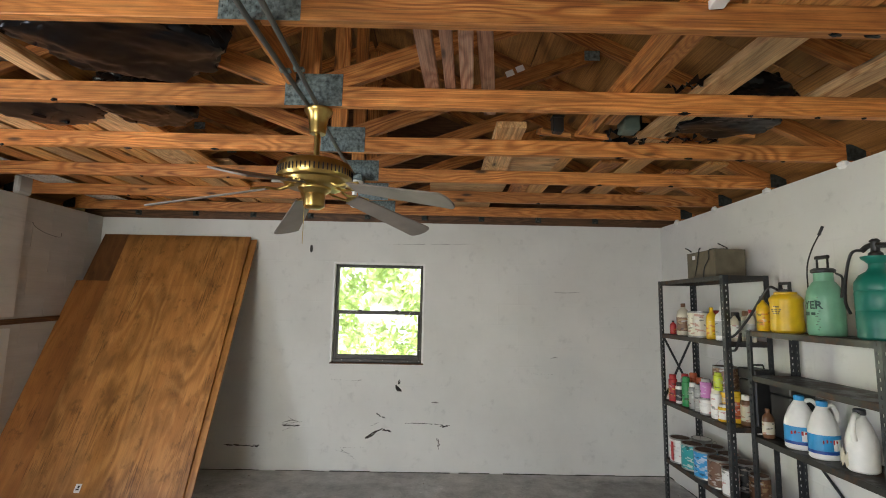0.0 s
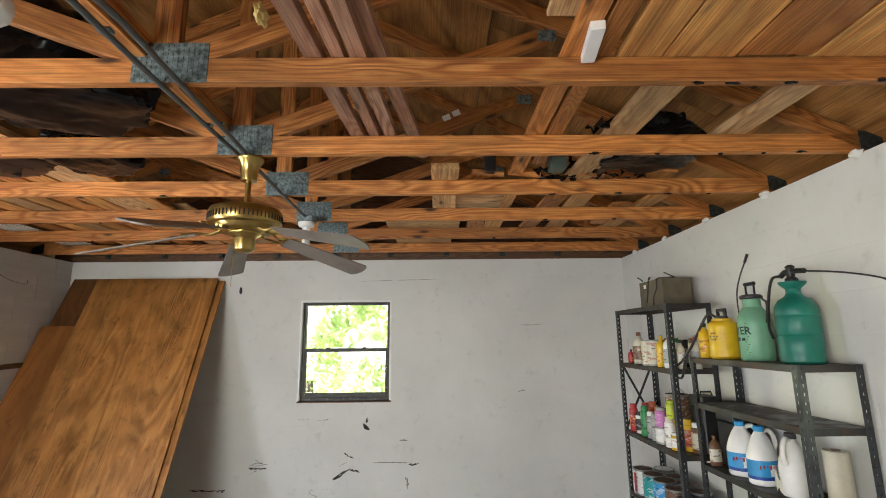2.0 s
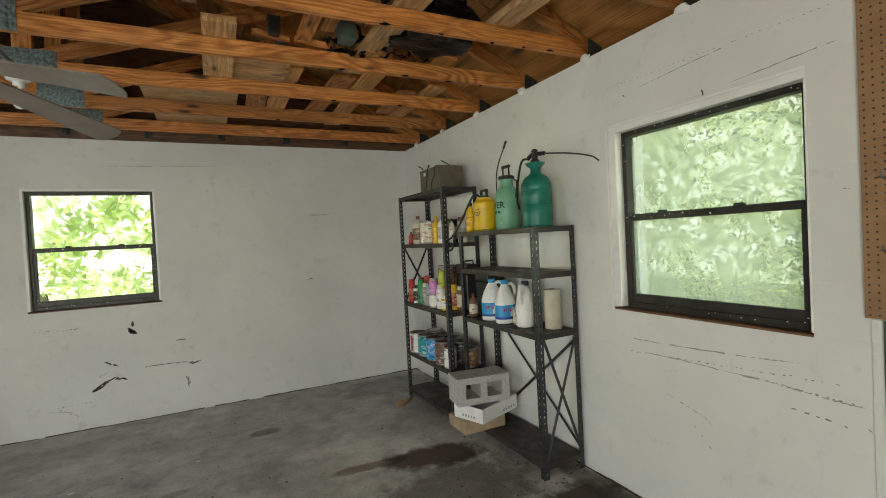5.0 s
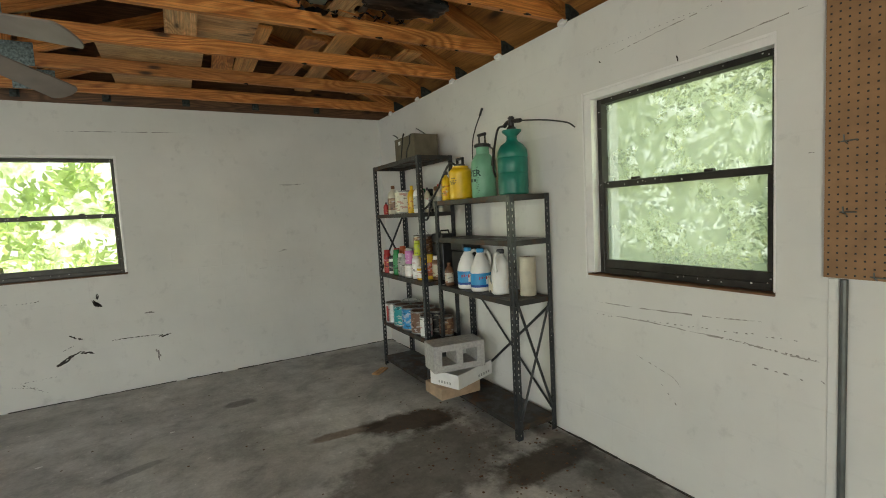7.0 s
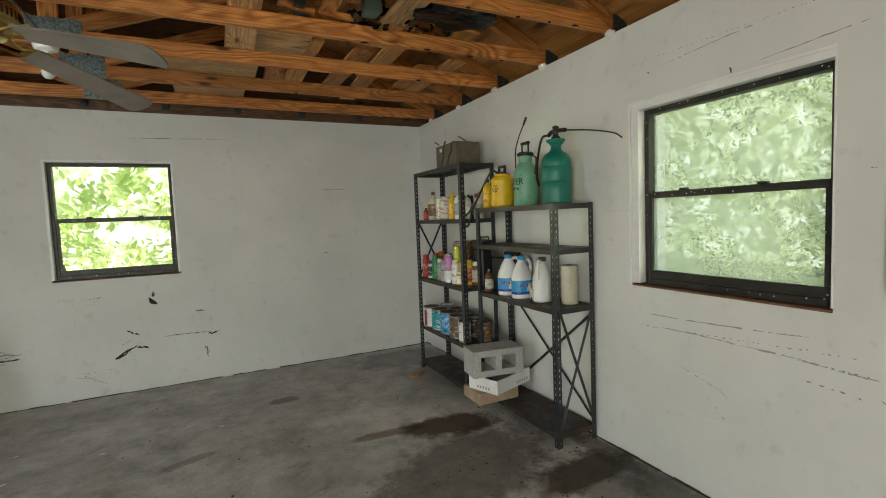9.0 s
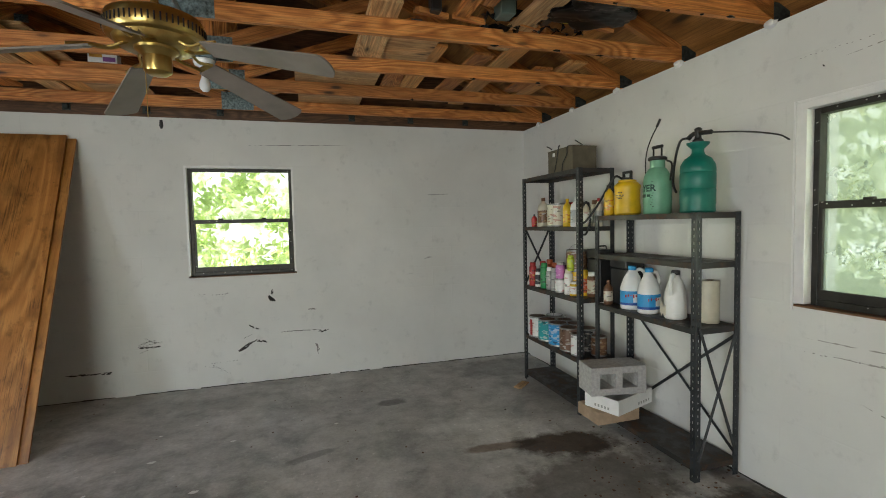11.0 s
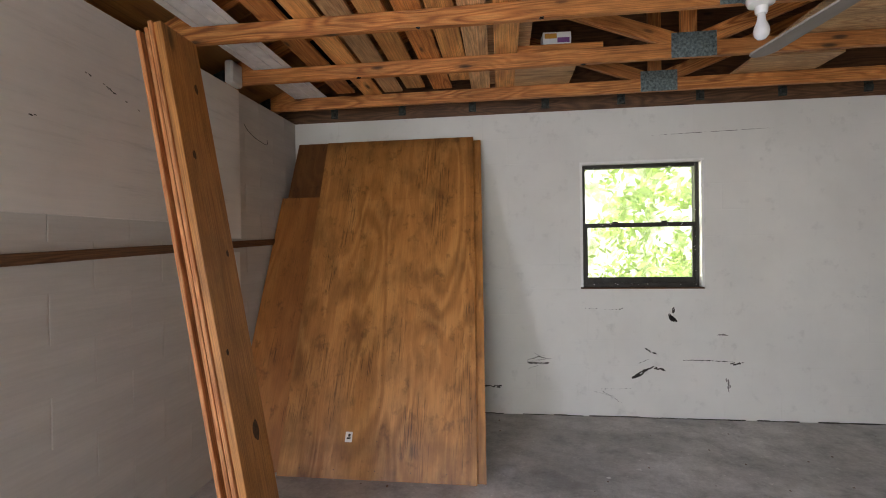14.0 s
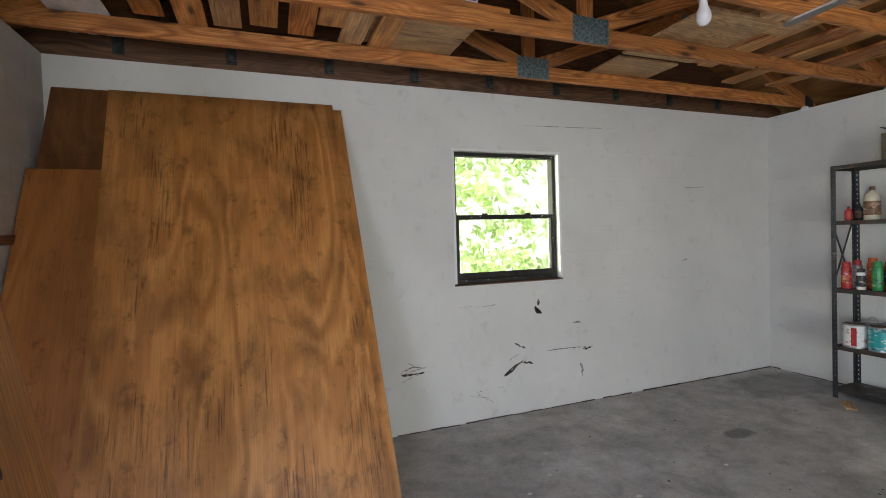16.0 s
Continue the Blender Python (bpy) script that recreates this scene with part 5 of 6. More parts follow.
def carton_on_top():
    root = thing("olive_carton", pose(2.14, 3.31, 1.846, 0, 0, 0), "flat olive-brown carton bound with black cord", "box")
    OLIVE = plain("olive_cardboard", (0.14, 0.12, 0.08), 0.8)
    part("carton", box((-0.08, -0.13, 0), (0.14, 0.25, 0.20), 0.004), OLIVE, root)
    part("flap", box((-0.082, -0.132, 0.194), (0.142, 0.252, 0.204), 0.003), OLIVE, root)
    part("cord", tube(arc([(-0.085, 0.02, 0.0), (-0.086, 0.0, 0.08), (-0.086, -0.06, 0.14), (-0.083, -0.07, 0.204), (0.0, -0.06, 0.212), (0.05, -0.07, 0.215), (0.0, -0.11, 0.225), (-0.05, -0.12, 0.245)]), 0.004, 6), BLACK_PLASTIC, root)
    part("cord", tube(arc([(-0.075, 0.16, 0.0), (-0.086, 0.1, 0.1), (-0.083, 0.07, 0.215), (-0.06, 0.09, 0.235), (-0.04, 0.15, 0.225)]), 0.004, 6), BLACK_PLASTIC, root)
    part("cord_end", tube(arc([(-0.07, 0.2, 0.216), (-0.08, 0.22, 0.235), (-0.09, 0.25, 0.25)]), 0.005, 6), BLACK_PLASTIC, root)
    part("sticker", box((-0.0815, 0.13, 0.15), (-0.0805, 0.17, 0.18)), WHITE, root, "small white sticker")


carton_on_top()
ZS = 1.489


def wrapped_text(name, text, size, radius, turn, z, mat, parent):
    """Lettering laid round a tank of the given radius; turn is the direction that its middle faces."""
    cu = bpy.data.curves.new(name, "FONT")
    cu.body, cu.size, cu.align_x, cu.offset = text, size, "CENTER", 0.0014
    flat = bpy.data.objects.new(name, cu)
    scene.collection.objects.link(flat)
    me = bpy.data.meshes.new_from_object(flat.evaluated_get(bpy.context.evaluated_depsgraph_get()))
    bpy.data.objects.remove(flat)
    for v in me.vertices:
        a = radians(turn) + v.co.x / radius
        v.co = Vector((radius * math.cos(a), radius * math.sin(a), z + v.co.y))
    me.materials.append(mat)
    ob = new(name, me)
    ob.parent = parent
    return ob


def sprayers():
    # deep green
    root = thing("garden_sprayer", pose(2.180, 2.080, ZS), "deep green pump sprayer with a black pump head and wand", "garden sprayer", "pump sprayers on the shelf")
    part("tank", lathe([(0.085, 0), (0.092, 0.01), (0.09, 0.04), (0.093, 0.05), (0.093, 0.13), (0.09, 0.135), (0.093, 0.14), (0.093, 0.22), (0.09, 0.228), (0.093, 0.235), (0.09, 0.27), (0.07, 0.305), (0.04, 0.325), (0.032, 0.34), (0.032, 0.36), (0.058, 0.385), (0.06, 0.395), (0.03, 0.39)], 40), DEEPGREEN, root, smooth=True)
    part("pump_head", lathe([(0.03, 0.385), (0.028, 0.41), (0.018, 0.42), (0.016, 0.46), (0.022, 0.47), (0.012, 0.48)], 18), BLACK_PLASTIC, root, smooth=True)
    part("pump_handle", tube(arc([(0.0, 0.07, 0.43), (0.0, 0.03, 0.45), (0.0, -0.04, 0.445), (0.0, -0.09, 0.44)]), 0.013, 8), BLACK_PLASTIC, root, smooth=True)
    part("hose", tube(arc([(-0.01, 0.05, 0.43), (-0.02, 0.11, 0.42), (-0.04, 0.13, 0.3), (-0.06, 0.12, 0.18), (-0.075, 0.08, 0.12)]), 0.007, 8), BLACK_PLASTIC, root, smooth=True)
    part("wand", tube(arc([(0.0, -0.08, 0.44), (0.01, -0.28, 0.405), (0.015, -0.45, 0.36), (0.015, -0.51, 0.325)]), 0.0045, 6), BLACK_PLASTIC, root)
    # pale green
    root = thing("garden_sprayer", pose(2.170, 2.385, ZS), "pale green pump sprayer with dark lettering and black collar", "garden sprayer", "pump sprayers on the shelf")
    part("tank", lathe([(0.078, 0), (0.084, 0.01), (0.084, 0.2), (0.078, 0.24), (0.055, 0.28), (0.045, 0.29), (0.044, 0.34)], 36), PALEGREEN, root, smooth=True)
    part("collar", lathe([(0.052, 0.335), (0.056, 0.34), (0.056, 0.352), (0.045, 0.36)], 28), BLACK_PLASTIC, root, smooth=True)
    part("pump_handle", tube([(0, 0.035, 0.35), (0, 0.035, 0.415), (0, -0.035, 0.415), (0, -0.035, 0.35)], 0.006, 8), BLACK_PLASTIC, root)
    part("grip", tube([(0, 0.04, 0.42), (0, -0.04, 0.42)], 0.011, 8), BLACK_PLASTIC, root)
    part("wand", tube(arc([(-0.045, 0.052, 0.2), (-0.045, 0.05, 0.36), (-0.03, 0.03, 0.46), (-0.02, -0.02, 0.545)]), 0.004, 6), BLACK_PLASTIC, root)
    part("wand_tip", tube([(-0.02, -0.015, 0.54), (-0.015, -0.04, 0.585)], 0.0075, 8), BLACK_PLASTIC, root)
    part("hose", tube(arc([(0.03, -0.05, 0.33), (0.0, -0.12, 0.30), (-0.02, -0.13, 0.2)]), 0.006, 8), BLACK_PLASTIC, root)
    wrapped_text("lettering", "SPRAYER", 0.058, 0.0857, 146, 0.142, GREENPRINT, root)
    for a0, a1, z0, z1 in ((112, 178, 0.105, 0.125), (112, 150, 0.188, 0.205), (184, 200, 0.107, 0.123)):
        bm = bmesh.new()
        ring = [(0.0856 * math.cos(radians(a0 + (a1 - a0) * k / 8)), 0.0856 * math.sin(radians(a0 + (a1 - a0) * k / 8))) for k in range(9)]
        low, high = [bm.verts.new((x, y, z0)) for x, y in ring], [bm.verts.new((x, y, z1)) for x, y in ring]
        for k in range(8):
            bm.faces.new((low[k], low[k + 1], high[k + 1], high[k]))
        part("print_block", bm, GREENPRINT, root, "dark green print")
    bm = bmesh.new()
    for k in range(13):
        a = radians(207 + 5 * math.sin(k * 2.1))
        x, y = 0.0855 * math.cos(a), 0.0855 * math.sin(a)
        box((x - 0.001, y - 0.006, 0.03 + k * 0.014), (x + 0.001, y + 0.006, 0.033 + k * 0.014), 0, bm)
    part("pen_marks", bm, DARK, root, "column of black pen marks")
    # yellow
    root = thing("garden_sprayer", pose(2.150, 2.645, ZS), "bright yellow round pump sprayer with a black handle", "garden sprayer", "pump sprayers on the shelf")
    part("tank", lathe([(0.074, 0), (0.085, 0.012), (0.087, 0.05), (0.082, 0.08), (0.082, 0.175), (0.087, 0.19), (0.082, 0.205), (0.064, 0.222), (0.058, 0.224), (0.058, 0.236), (0.045, 0.24)], 36), YELLOW, root, smooth=True)
    part("cap", lathe([(0.035, 0.225), (0.035, 0.25), (0.02, 0.255)], 24), BLACK_PLASTIC, root, smooth=True)
    part("pump_handle", tube([(0, 0.035, 0.25), (0, 0.038, 0.29), (0, -0.038, 0.29), (0, -0.035, 0.25)], 0.011, 8), BLACK_PLASTIC, root)
    part("hose", tube(arc([(-0.02, 0.03, 0.25), (-0.03, 0.09, 0.27), (-0.06, 0.13, 0.2), (-0.08, 0.22, 0.08), (-0.12, 0.30, -0.03), (-0.16, 0.34, -0.07), (-0.15, 0.36, -0.12), (-0.14, 0.28, -0.13), (-0.14, 0.22, -0.02)]), 0.008, 8), BLACK_PLASTIC, root, smooth=True)
    for z, a0, a1, dz in ((0.147, 185, 208, 0.008), (0.130, 172, 216, 0.006), (0.120, 176, 212, 0.005), (0.108, 184, 208, 0.008)):
        bm = bmesh.new()
        ring = [(0.0832 * math.cos(radians(a0 + (a1 - a0) * k / 10)), 0.0832 * math.sin(radians(a0 + (a1 - a0) * k / 10))) for k in range(11)]
        low, high = [bm.verts.new((x, y, z)) for x, y in ring], [bm.verts.new((x, y, z + dz)) for x, y in ring]
        for k in range(10):
            if k % 4 != 3:
                bm.faces.new((low[k], low[k + 1], high[k + 1], high[k]))
        part("print_bar", bm, DARK, root)
    bottle(2.11, 2.79, ZS, 0.10, 0.07, 0.215, YELLOW, DARK, YELLOW, "yellow oil bottle with a black cap", 60)


sprayers()


def bleach_jug(x, y, turn, blue, label):
    root = thing("bleach_jug", pose(x, y, 0.857, 0, 0, turn), label, "jug", "bleach jugs on the shelf")
    bm = lathe([(0.07, 0), (0.078, 0.008), (0.079, 0.135), (0.072, 0.165), (0.052, 0.215), (0.033, 0.248), (0.024, 0.262), (0.024, 0.27)], 32)
    for v in bm.verts:
        v.co.y *= 0.8
    part("body", bm, WHITE, root, smooth=True)
    part("handle", tube(arc([(0.02, 0, 0.255), (0.055, 0, 0.265), (0.085, 0, 0.235), (0.092, 0, 0.19), (0.078, 0, 0.15)]), 0.012, 10), WHITE, root, smooth=True)
    part("cap", lathe([(0.024, 0.262), (0.026, 0.268), (0.026, 0.285), (0.02, 0.29)], 20), BLUE if blue else DARK, root, smooth=True)
    if blue:
        bm = lathe([(0.079, 0.03), (0.079, 0.125)], 32, False)
        for v in bm.verts:
            v.co.y *= 0.8
        part("label", bm, BLUE, root, "bright blue wrap label")
        bm = lathe([(0.0797, 0.03), (0.0797, 0.046)], 32, False)
        for v in bm.verts:
            v.co.y *= 0.8
        part("label_band", bm, DEEPBLUE, root, "dark blue band at the foot of the label")
        bm = bmesh.new()
        for k in range(5):
            a = radians(225 + 12 * k)
            box((0.0802 * math.cos(a) - 0.005, 0.0802 * 0.8 * math.sin(a) - 0.001, 0.082 + 0.006 * (k % 3)), (0.0802 * math.cos(a) + 0.005, 0.0802 * 0.8 * math.sin(a) + 0.001, 0.100 + 0.004 * (k % 2)), 0.0008, bm)
        part("label_print", bm, RED, root, "small red print on the label")
        bm = lathe([(0.0795, 0.05), (0.0795, 0.105)], 32, False)
        bmesh.ops.delete(bm, geom=[v for v in bm.verts if v.co.y > -0.045 or v.co.x < -0.02], context="VERTS")
        for v in bm.verts:
            v.co.y *= 0.8
        part("label_panel", bm, WHITE, root, "white and blue printed panel")


def torn_label():
    root = thing("torn_label", pose(2.160, 2.240, 0.857), "torn pale paper label still stuck to the plain jug", "label")
    bm = bmesh.new()
    cols = []
    for k in range(9):
        a = radians(150 + 7 * k)
        r = 0.0792
        cols.append([bm.verts.new((r * math.cos(a), 0.8 * r * math.sin(a), z)) for z in (0.01 + 0.012 * (k * 7 % 3), 0.115 - 0.008 * k + 0.014 * (k * 5 % 3))])
    for p, q in zip(cols, cols[1:]):
        bm.faces.new((p[0], q[0], q[1], p[1]))
    part("paper", bm, CREAM, root)


torn_label()
bleach_jug(2.130, 2.570, -20, True, "white bleach jug with a blue label and blue cap")
bleach_jug(2.130, 2.410, 10, True, "white bleach jug with a blue label, handle turned")
bleach_jug(2.160, 2.220, -150, False, "plain white jug with a torn label")
root = thing("roll", pose(2.240, 2.050, 0.857), "cream cylinder standing on the shelf", "roll")
part("tube_body", lathe([(0.05, 0), (0.052, 0.003), (0.052, 0.24), (0.05, 0.243)], 28), CREAM, root, smooth=True)
part("tube_core", lathe([(0.02, 0.2431), (0.02, 0.246)], 16), BROWN, root)


def block_stack():
    root = thing("tan_carton", pose(2.01, 2.67, 0.091, 0, 0, 0), "flat tan cardboard box under the white one", "box")
    TAN = plain("tan_cardboard", (0.42, 0.30, 0.20), 0.85)
    part("carton", box((-0.165, -0.12, 0), (0.165, 0.12, 0.085), 0.006), TAN, root)
    part("tape", box((-0.165, -0.02, 0.0852), (0.165, 0.02, 0.0862)), plain("brown_tape", (0.3, 0.2, 0.1), 0.3), root)
    root = thing("white_carton", pose(2.08, 2.65, 0.179, 0, 0, 20), "open white cardboard tray with small print", "box")
    w, d, h = 0.20, 0.13, 0.10
    part("carton", boxes(((-w, -d, 0), (w, d, 0.003)), ((-w, -d, 0.003), (w, -d + 0.004, h)), ((-w, d - 0.004, 0.003), (w, d, h)), ((-w, -d + 0.004, 0.003), (-w + 0.004, d - 0.004, h)), ((w - 0.004, -d + 0.004, 0.003), (w, d - 0.004, h))), WHITE, root)
    for k in range(5):
        part("print_mark", box((0.03 + k * 0.03, -d - 0.001, 0.02), (0.046 + k * 0.03, -d - 0.0002, 0.038)), GREYC, root)
        part("print_mark", box((-w - 0.001, -0.06 + k * 0.025, 0.02), (-w - 0.0002, -0.047 + k * 0.025, 0.038)), GREYC, root)
    root = thing("concrete_block", pose(2.03, 2.655, 0.281, 0, 0, -9), "pale grey two-hole concrete block on its side", "concrete block")
    w, d, h = 0.195, 0.1, 0.19
    x = [(-w, -w + 0.06), (-0.025, 0.025), (w - 0.06, w)]
    part("block", boxes(((-w, -d, 0), (w, d, 0.045)), ((-w, -d, h - 0.045), (w, d, h)), *[((a, -d, 0.0452), (b, d, h - 0.0452)) for a, b in x]), BLOCKGREY, root)
    root = thing("wood_chip", pose(1.83, 3.66, 0.0, 0, 0, 40), "small flat wooden shim on the floor", "wood offcut")
    part("offcut", box((-0.09, -0.035, 0), (0.09, 0.035, 0.012), 0.002), PALE_PINE, root)


block_stack()


# ---- marks on the walls, litter on the floor ----
def flakes(name, spots, plane, mat, label, seed):
    """Ragged chips in the paint: thin flat flakes along short strokes."""
    r = random.Random(seed)
    bm = bmesh.new()
    for u0, z0, u1, z1, w, count in spots:
        for k in range(count):
            t = (k + r.uniform(0, 0.8)) / count
            u, z = u0 + (u1 - u0) * t + r.gauss(0, w * 0.4), z0 + (z1 - z0) * t + r.gauss(0, w * 0.4)
            s = w * r.uniform(0.7, 1.5)
            n = r.randint(5, 8)
            tilt = math.atan2(z1 - z0, u1 - u0)
            pts = []
            for i in range(n):
                a = 2 * math.pi * i / n
                q = s * r.uniform(0.4, 1.0)
                pu, pz = q * 1.6 * math.cos(a), q * 0.55 * math.sin(a)
                pts.append((u + pu * math.cos(tilt) - pz * math.sin(tilt), z + pu * math.sin(tilt) + pz * math.cos(tilt)))
            front = [bm.verts.new(plane(pu, pz, 0.0008)) for pu, pz in pts]
            back = [bm.verts.new(plane(pu, pz, -0.001)) for pu, pz in pts]
            bm.faces.new(front)
            for i in range(n):
                j = (i + 1) % n
                bm.faces.new((front[i], front[j], back[j], back[i]))
    bmesh.ops.recalc_face_normals(bm, faces=bm.faces[:])
    return tagged(part(name, bm, mat), label, "", "", "structure")


CHIP = plain("bare_dark_chip", (0.045, 0.04, 0.035), 0.9)
SMUDGE = plain("faint_grey_scuff", (0.22, 0.21, 0.195), 0.9)
north = lambda u, z, e: (u, D - e, z)
east = lambda u, z, e: (XR - e, u, z)


def scratches(name, lines, plane, mat, label, seed):
    """Long thin scrapes with ragged edges along the given lines."""
    r = random.Random(seed)
    bm = bmesh.new()
    for w, pts in lines:
        path = arc([(u, z, 0) for u, z in pts], 14)
        low, high = [], []
        for k, p in enumerate(path):
            a = w * r.uniform(0.15, 1.0) * min(1, 6 * (k + 0.2) / len(path), 6 * (len(path) - k) / len(path))
            z = p.y + r.gauss(0, w * 0.25)
            low.append(bm.verts.new(plane(p.x, z - a, 0.0009)))
            high.append(bm.verts.new(plane(p.x, z + a, 0.0009)))
        for k in range(len(path) - 1):
            if r.random() < 0.86:
                bm.faces.new((low[k], low[k + 1], high[k + 1], high[k]))
    bmesh.ops.recalc_face_normals(bm, faces=bm.faces[:])
    structure(name, bm, mat, label)


scratches("wall_scratches", ((0.004, ((1.60, 0.862), (1.30, 0.868), (0.95, 0.885), (0.745, 0.90))), (0.0035, ((1.48, 0.80), (1.25, 0.805), (1.0, 0.80))), (0.005, ((1.05, 0.80), (0.85, 0.80), (0.70, 0.79), (0.55, 0.785))),
                             (0.003, ((1.45, 2.165), (1.2, 2.185), (0.95, 2.20))), (0.003, ((1.0, 2.04), (0.6, 2.07))), (0.003, ((1.35, 0.62), (1.15, 0.56), (1.1, 0.52)))), east, plain("pale_grey_scrape", (0.34, 0.33, 0.30), 0.9), "long grey scrapes in the white paint", 12)
scratches("wall_scratches", ((0.0022, ((-0.45, 2.215), (0.0, 2.225), (0.45, 2.235))), (0.004, ((1.27, 1.757), (1.38, 1.756), (1.50, 1.766))), (0.005, ((-1.98, 0.235), (-1.85, 0.225), (-1.62, 0.232))), (0.004, ((-1.42, 0.44), (-1.33, 0.47), (-1.24, 0.45))), (0.0035, ((-0.22, 0.462), (0.0, 0.458), (0.16, 0.45)))), north, CHIP, "long dark scrapes in the white paint", 13)
west = lambda u, z, e: (XL + 0.022 + e, u, z)
flakes("paint_chips", [(-0.60, 0.31, -0.52, 0.36, 0.016, 8), (-0.54, 0.36, -0.44, 0.40, 0.014, 9), (-0.44, 0.40, -0.36, 0.38, 0.010, 9), (-0.28, 0.86, -0.30, 0.82, 0.013, 4), (-0.30, 0.81, -0.27, 0.76, 0.02, 5),
                       (-0.50, 0.54, -0.43, 0.51, 0.011, 4), (-0.22, 0.46, 0.05, 0.455, 0.007, 14), (0.13, 0.43, 0.22, 0.45, 0.01, 7), (-0.97, 0.865, -0.86, 0.86, 0.004, 6), (-0.80, 0.85, -0.66, 0.86, 0.006, 6),
                       (-1.95, 0.23, -1.62, 0.22, 0.011, 14), (-1.40, 0.42, -1.24, 0.42, 0.010, 14), (-1.38, 0.45, -1.28, 0.48, 0.004, 10), (-0.84, 0.22, -0.6, 0.23, 0.004, 10), (-0.82, 0.2, -0.68, 0.11, 0.006, 9),
                       (1.25, 1.757, 1.38, 1.757, 0.004, 6), (-1.42, 0.43, -1.22, 0.46, 0.0045, 16), (-1.36, 0.50, -1.30, 0.47, 0.004, 10), (-1.41, 0.37, -1.33, 0.40, 0.003, 8), (-0.9, 0.20, -0.74, 0.165, 0.003, 12), (-0.55, 0.43, -0.48, 0.46, 0.006, 5)], north, CHIP, "dark chips in the white paint", 2)
flakes("paint_scuffs", [(0.05, 0.66, 0.1, 0.66, 0.012, 4), (0.1, 0.32, 0.12, 0.22, 0.012, 8), (-0.3, 2.22, 0.35, 2.235, 0.003, 22), (1.0, 0.95, 1.25, 0.95, 0.003, 10), (1.2, 1.1, 1.3, 1.12, 0.01, 3)], north, SMUDGE, "faint scuffs on the white paint", 3)
flakes("paint_scuffs", [(1.60, 0.79, 0.62, 0.85, 0.004, 30), (0.95, 0.80, 0.55, 0.79, 0.004, 16), (0.80, 0.72, 0.60, 0.70, 0.006, 5), (1.66, 2.22, 0.6, 2.20, 0.003, 40), (0.52, 1.55, 0.62, 1.55, 0.003, 3), (0.55, 0.72, 0.48, 0.66, 0.004, 6), (1.2, 0.5, 1.1, 0.4, 0.004, 4)], east, SMUDGE, "faint scuffs on the white paint", 4)
flakes("paint_chips", [(1.54, 2.16, 1.53, 2.15, 0.006, 2), (1.1, 2.05, 1.09, 2.0, 0.008, 3)], east, CHIP, "dark chips in the white paint", 5)
flakes("paint_chips", [(2.5, 2.15, 2.85, 2.05, 0.006, 6), (2.62, 2.12, 2.68, 2.1, 0.005, 4), (2.3, 1.9, 2.32, 1.9, 0.005, 2)], west, CHIP, "dark chips in the white paint", 6)

# dark dirty joint where the walls meet the floor
r = random.Random(8)
bm = bmesh.new()
x = XL
while x < XR:
    w = r.uniform(0.04, 0.16)
    box((x, D - r.uniform(0.004, 0.012), 0.0005), (min(x + w, XR), D - 0.0004, r.uniform(0.003, 0.009)), 0.0005, bm)
    x += w + (r.uniform(0.02, 0.2) if r.random() < 0.05 else 0.001)
y = -0.5
while y < D:
    w = r.uniform(0.04, 0.16)
    box((XR - r.uniform(0.004, 0.014), y, 0.0005), (XR - 0.0004, min(y + w, D - 0.02), r.uniform(0.003, 0.009)), 0.0005, bm)
    y += w + (r.uniform(0.02, 0.15) if r.random() < 0.05 else 0.001)
structure("floor_joint", bm, CHIP, "dark dirt along the foot of the walls")

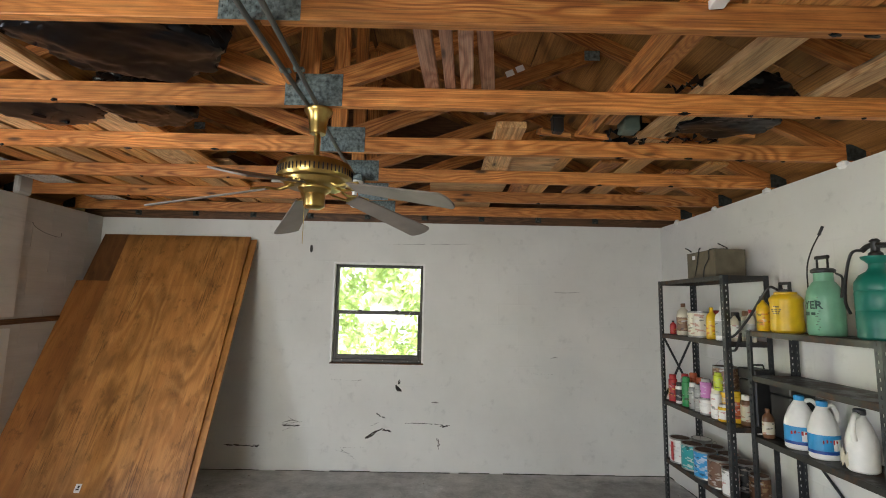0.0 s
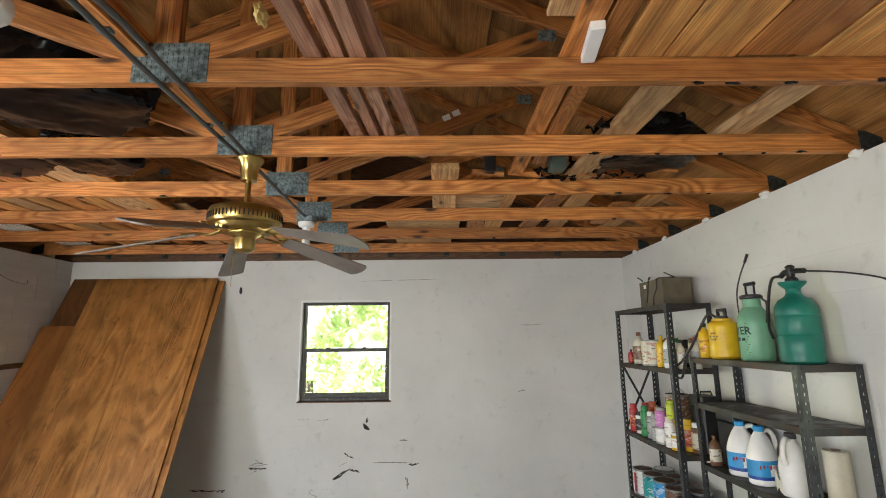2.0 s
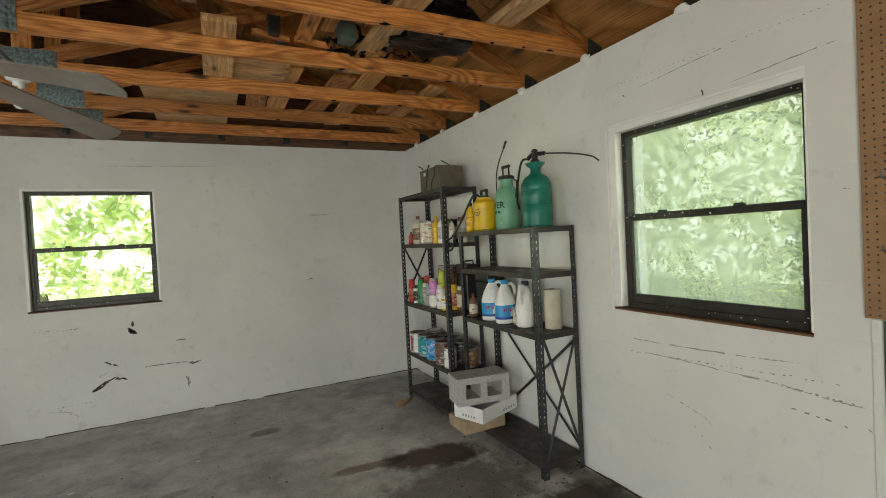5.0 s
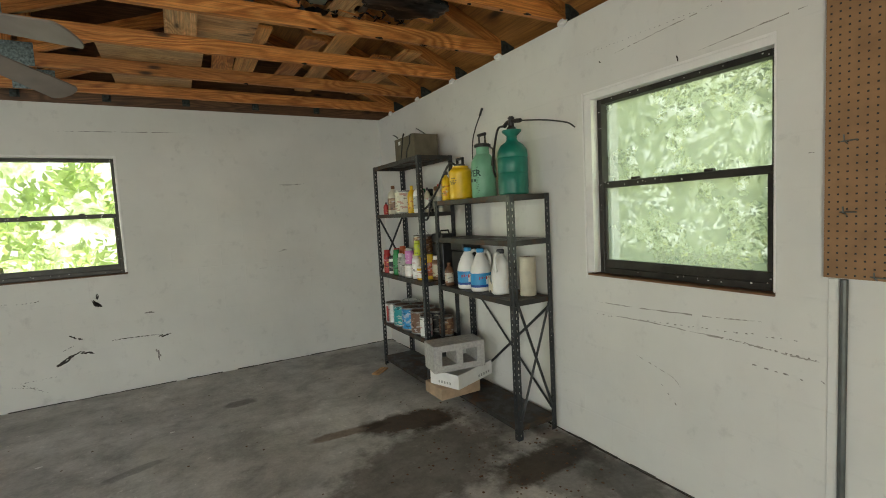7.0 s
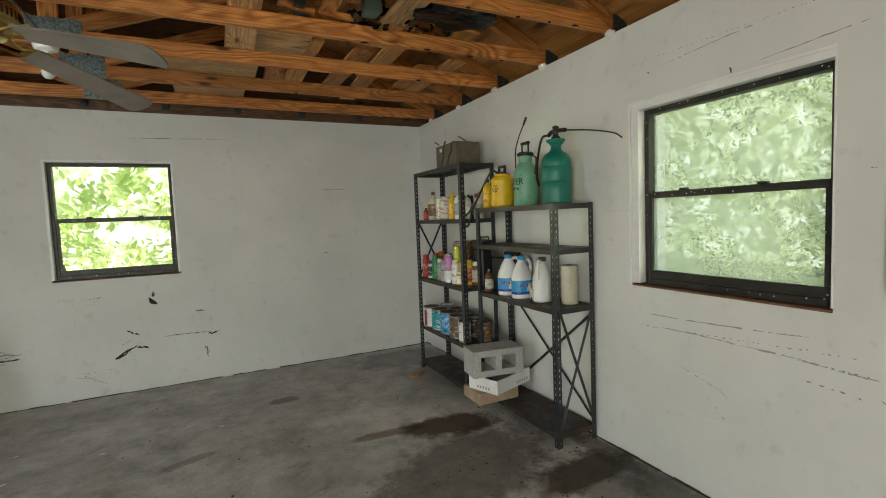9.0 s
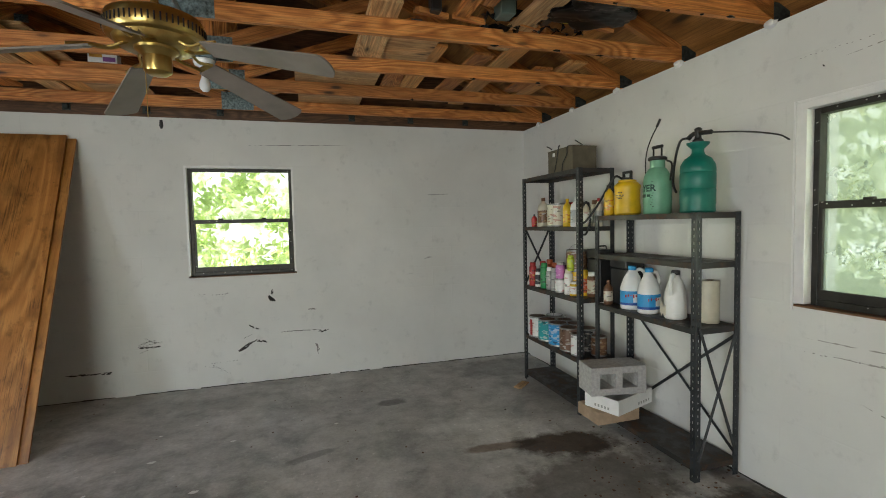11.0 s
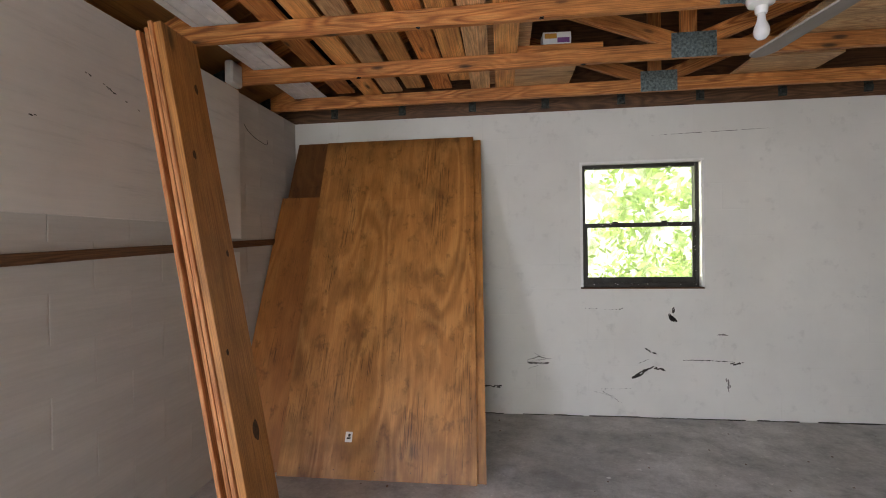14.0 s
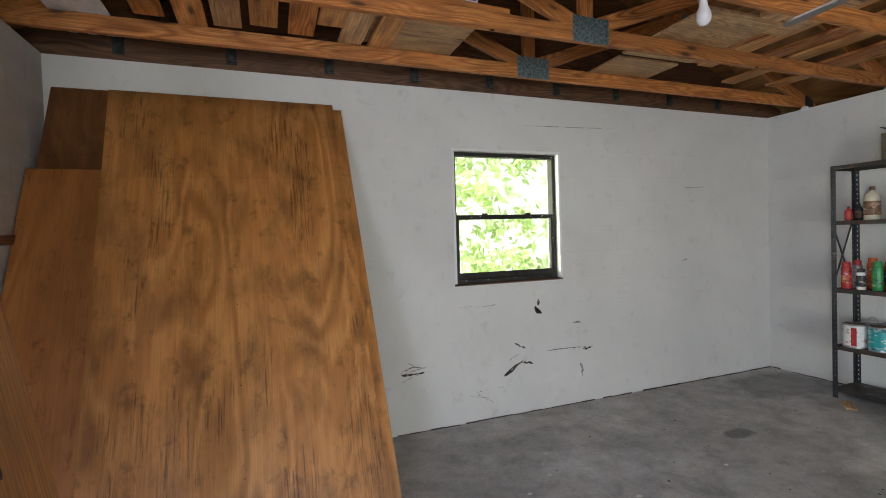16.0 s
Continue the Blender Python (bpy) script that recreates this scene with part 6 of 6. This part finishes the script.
bm = bmesh.new()
for k in range(420):
    if r.random() < 0.6:
        x, y = r.gauss(1.85, 0.3), r.gauss(1.95, 0.5)
    else:
        x, y = r.uniform(XL + 0.3, XR - 0.05), r.uniform(0.8, D - 0.1)
    if not (XL + 0.1 < x < XR - 0.02 and y < D - 0.03):
        continue
    s = r.uniform(0.002, 0.007)
    box((x - s, y - s * r.uniform(0.4, 1.5), 0.0002), (x + s, y + s, s * 0.6), s * 0.2, bm)
tagged(part("floor_litter", bm, DARK_WOOD), "scattered grit and crumbs on the concrete", "litter", "", "stuff")
bm = bmesh.new()
for x, y, s in ((-0.95, 3.2, 0.02), (-0.62, 2.75, 0.02), (-0.5, 3.35, 0.016), (-1.2, 2.9, 0.012), (-1.0, 3.6, 0.012), (-1.9, 2.3, 0.02), (0.2, 3.4, 0.012)):
    n = 9
    top = [bm.verts.new((x + 1.6 * s * r.uniform(0.5, 1) * math.cos(2 * math.pi * i / n), y + s * r.uniform(0.5, 1) * math.sin(2 * math.pi * i / n), 0.0012)) for i in range(n)]
    bm.faces.new(top)
tagged(part("paint_spots", bm, WHITE), "white paint spots on the concrete", "", "", "structure")


# ---- pieces of the west wall ----
def joint_block(w, h):
    """A painted block: its upright edges are rounded, its bed joints flush."""
    bm = bmesh.new()
    front = [(-0.003, 0.0006), (-0.0008, 0.0022), (0.0, 0.005), (0.0, w - 0.005), (-0.0008, w - 0.0022), (-0.003, w - 0.0006)]
    low = [bm.verts.new((x, y, 0)) for x, y in front]
    high = [bm.verts.new((x, y, h)) for x, y in front]
    for i in range(5):
        bm.faces.new((low[i], low[i + 1], high[i + 1], high[i]))
    bm.faces.new([bm.verts.new((-0.0085, y, z)) for y, z in ((0.0006, 0), (0.0006, h), (w - 0.0006, h), (w - 0.0006, 0))])
    a, b = bm.verts[:][-4:], (low[0], high[0], high[-1], low[-1])
    for i in range(4):
        j = (i + 1) % 4
        bm.faces.new((a[i], a[j], b[j], b[i]))
    bmesh.ops.recalc_face_normals(bm, faces=bm.faces[:])
    return bm


def wall_blocks():
    bh = 0.2033
    shared = {}
    for row in range(12):
        z = row * bh
        y = YB + (0.2 if row % 2 else 0.0)
        if row % 2:
            spans = [(YB, YB + 0.2)]
        else:
            spans = []
        while y < D - 0.01:
            spans.append((y, min(y + 0.406, D)))
            y += 0.406
        for a, b in spans:
            if row >= 8 and b < 2.9 or b > WY0 and a < WY1:
                continue
            key = round(b - a, 3)
            if key not in shared:
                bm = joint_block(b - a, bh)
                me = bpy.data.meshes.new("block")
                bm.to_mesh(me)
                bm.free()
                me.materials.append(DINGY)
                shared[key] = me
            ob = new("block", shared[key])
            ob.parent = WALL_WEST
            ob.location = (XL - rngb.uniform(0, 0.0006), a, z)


rngb = random.Random(21)
wall_blocks()
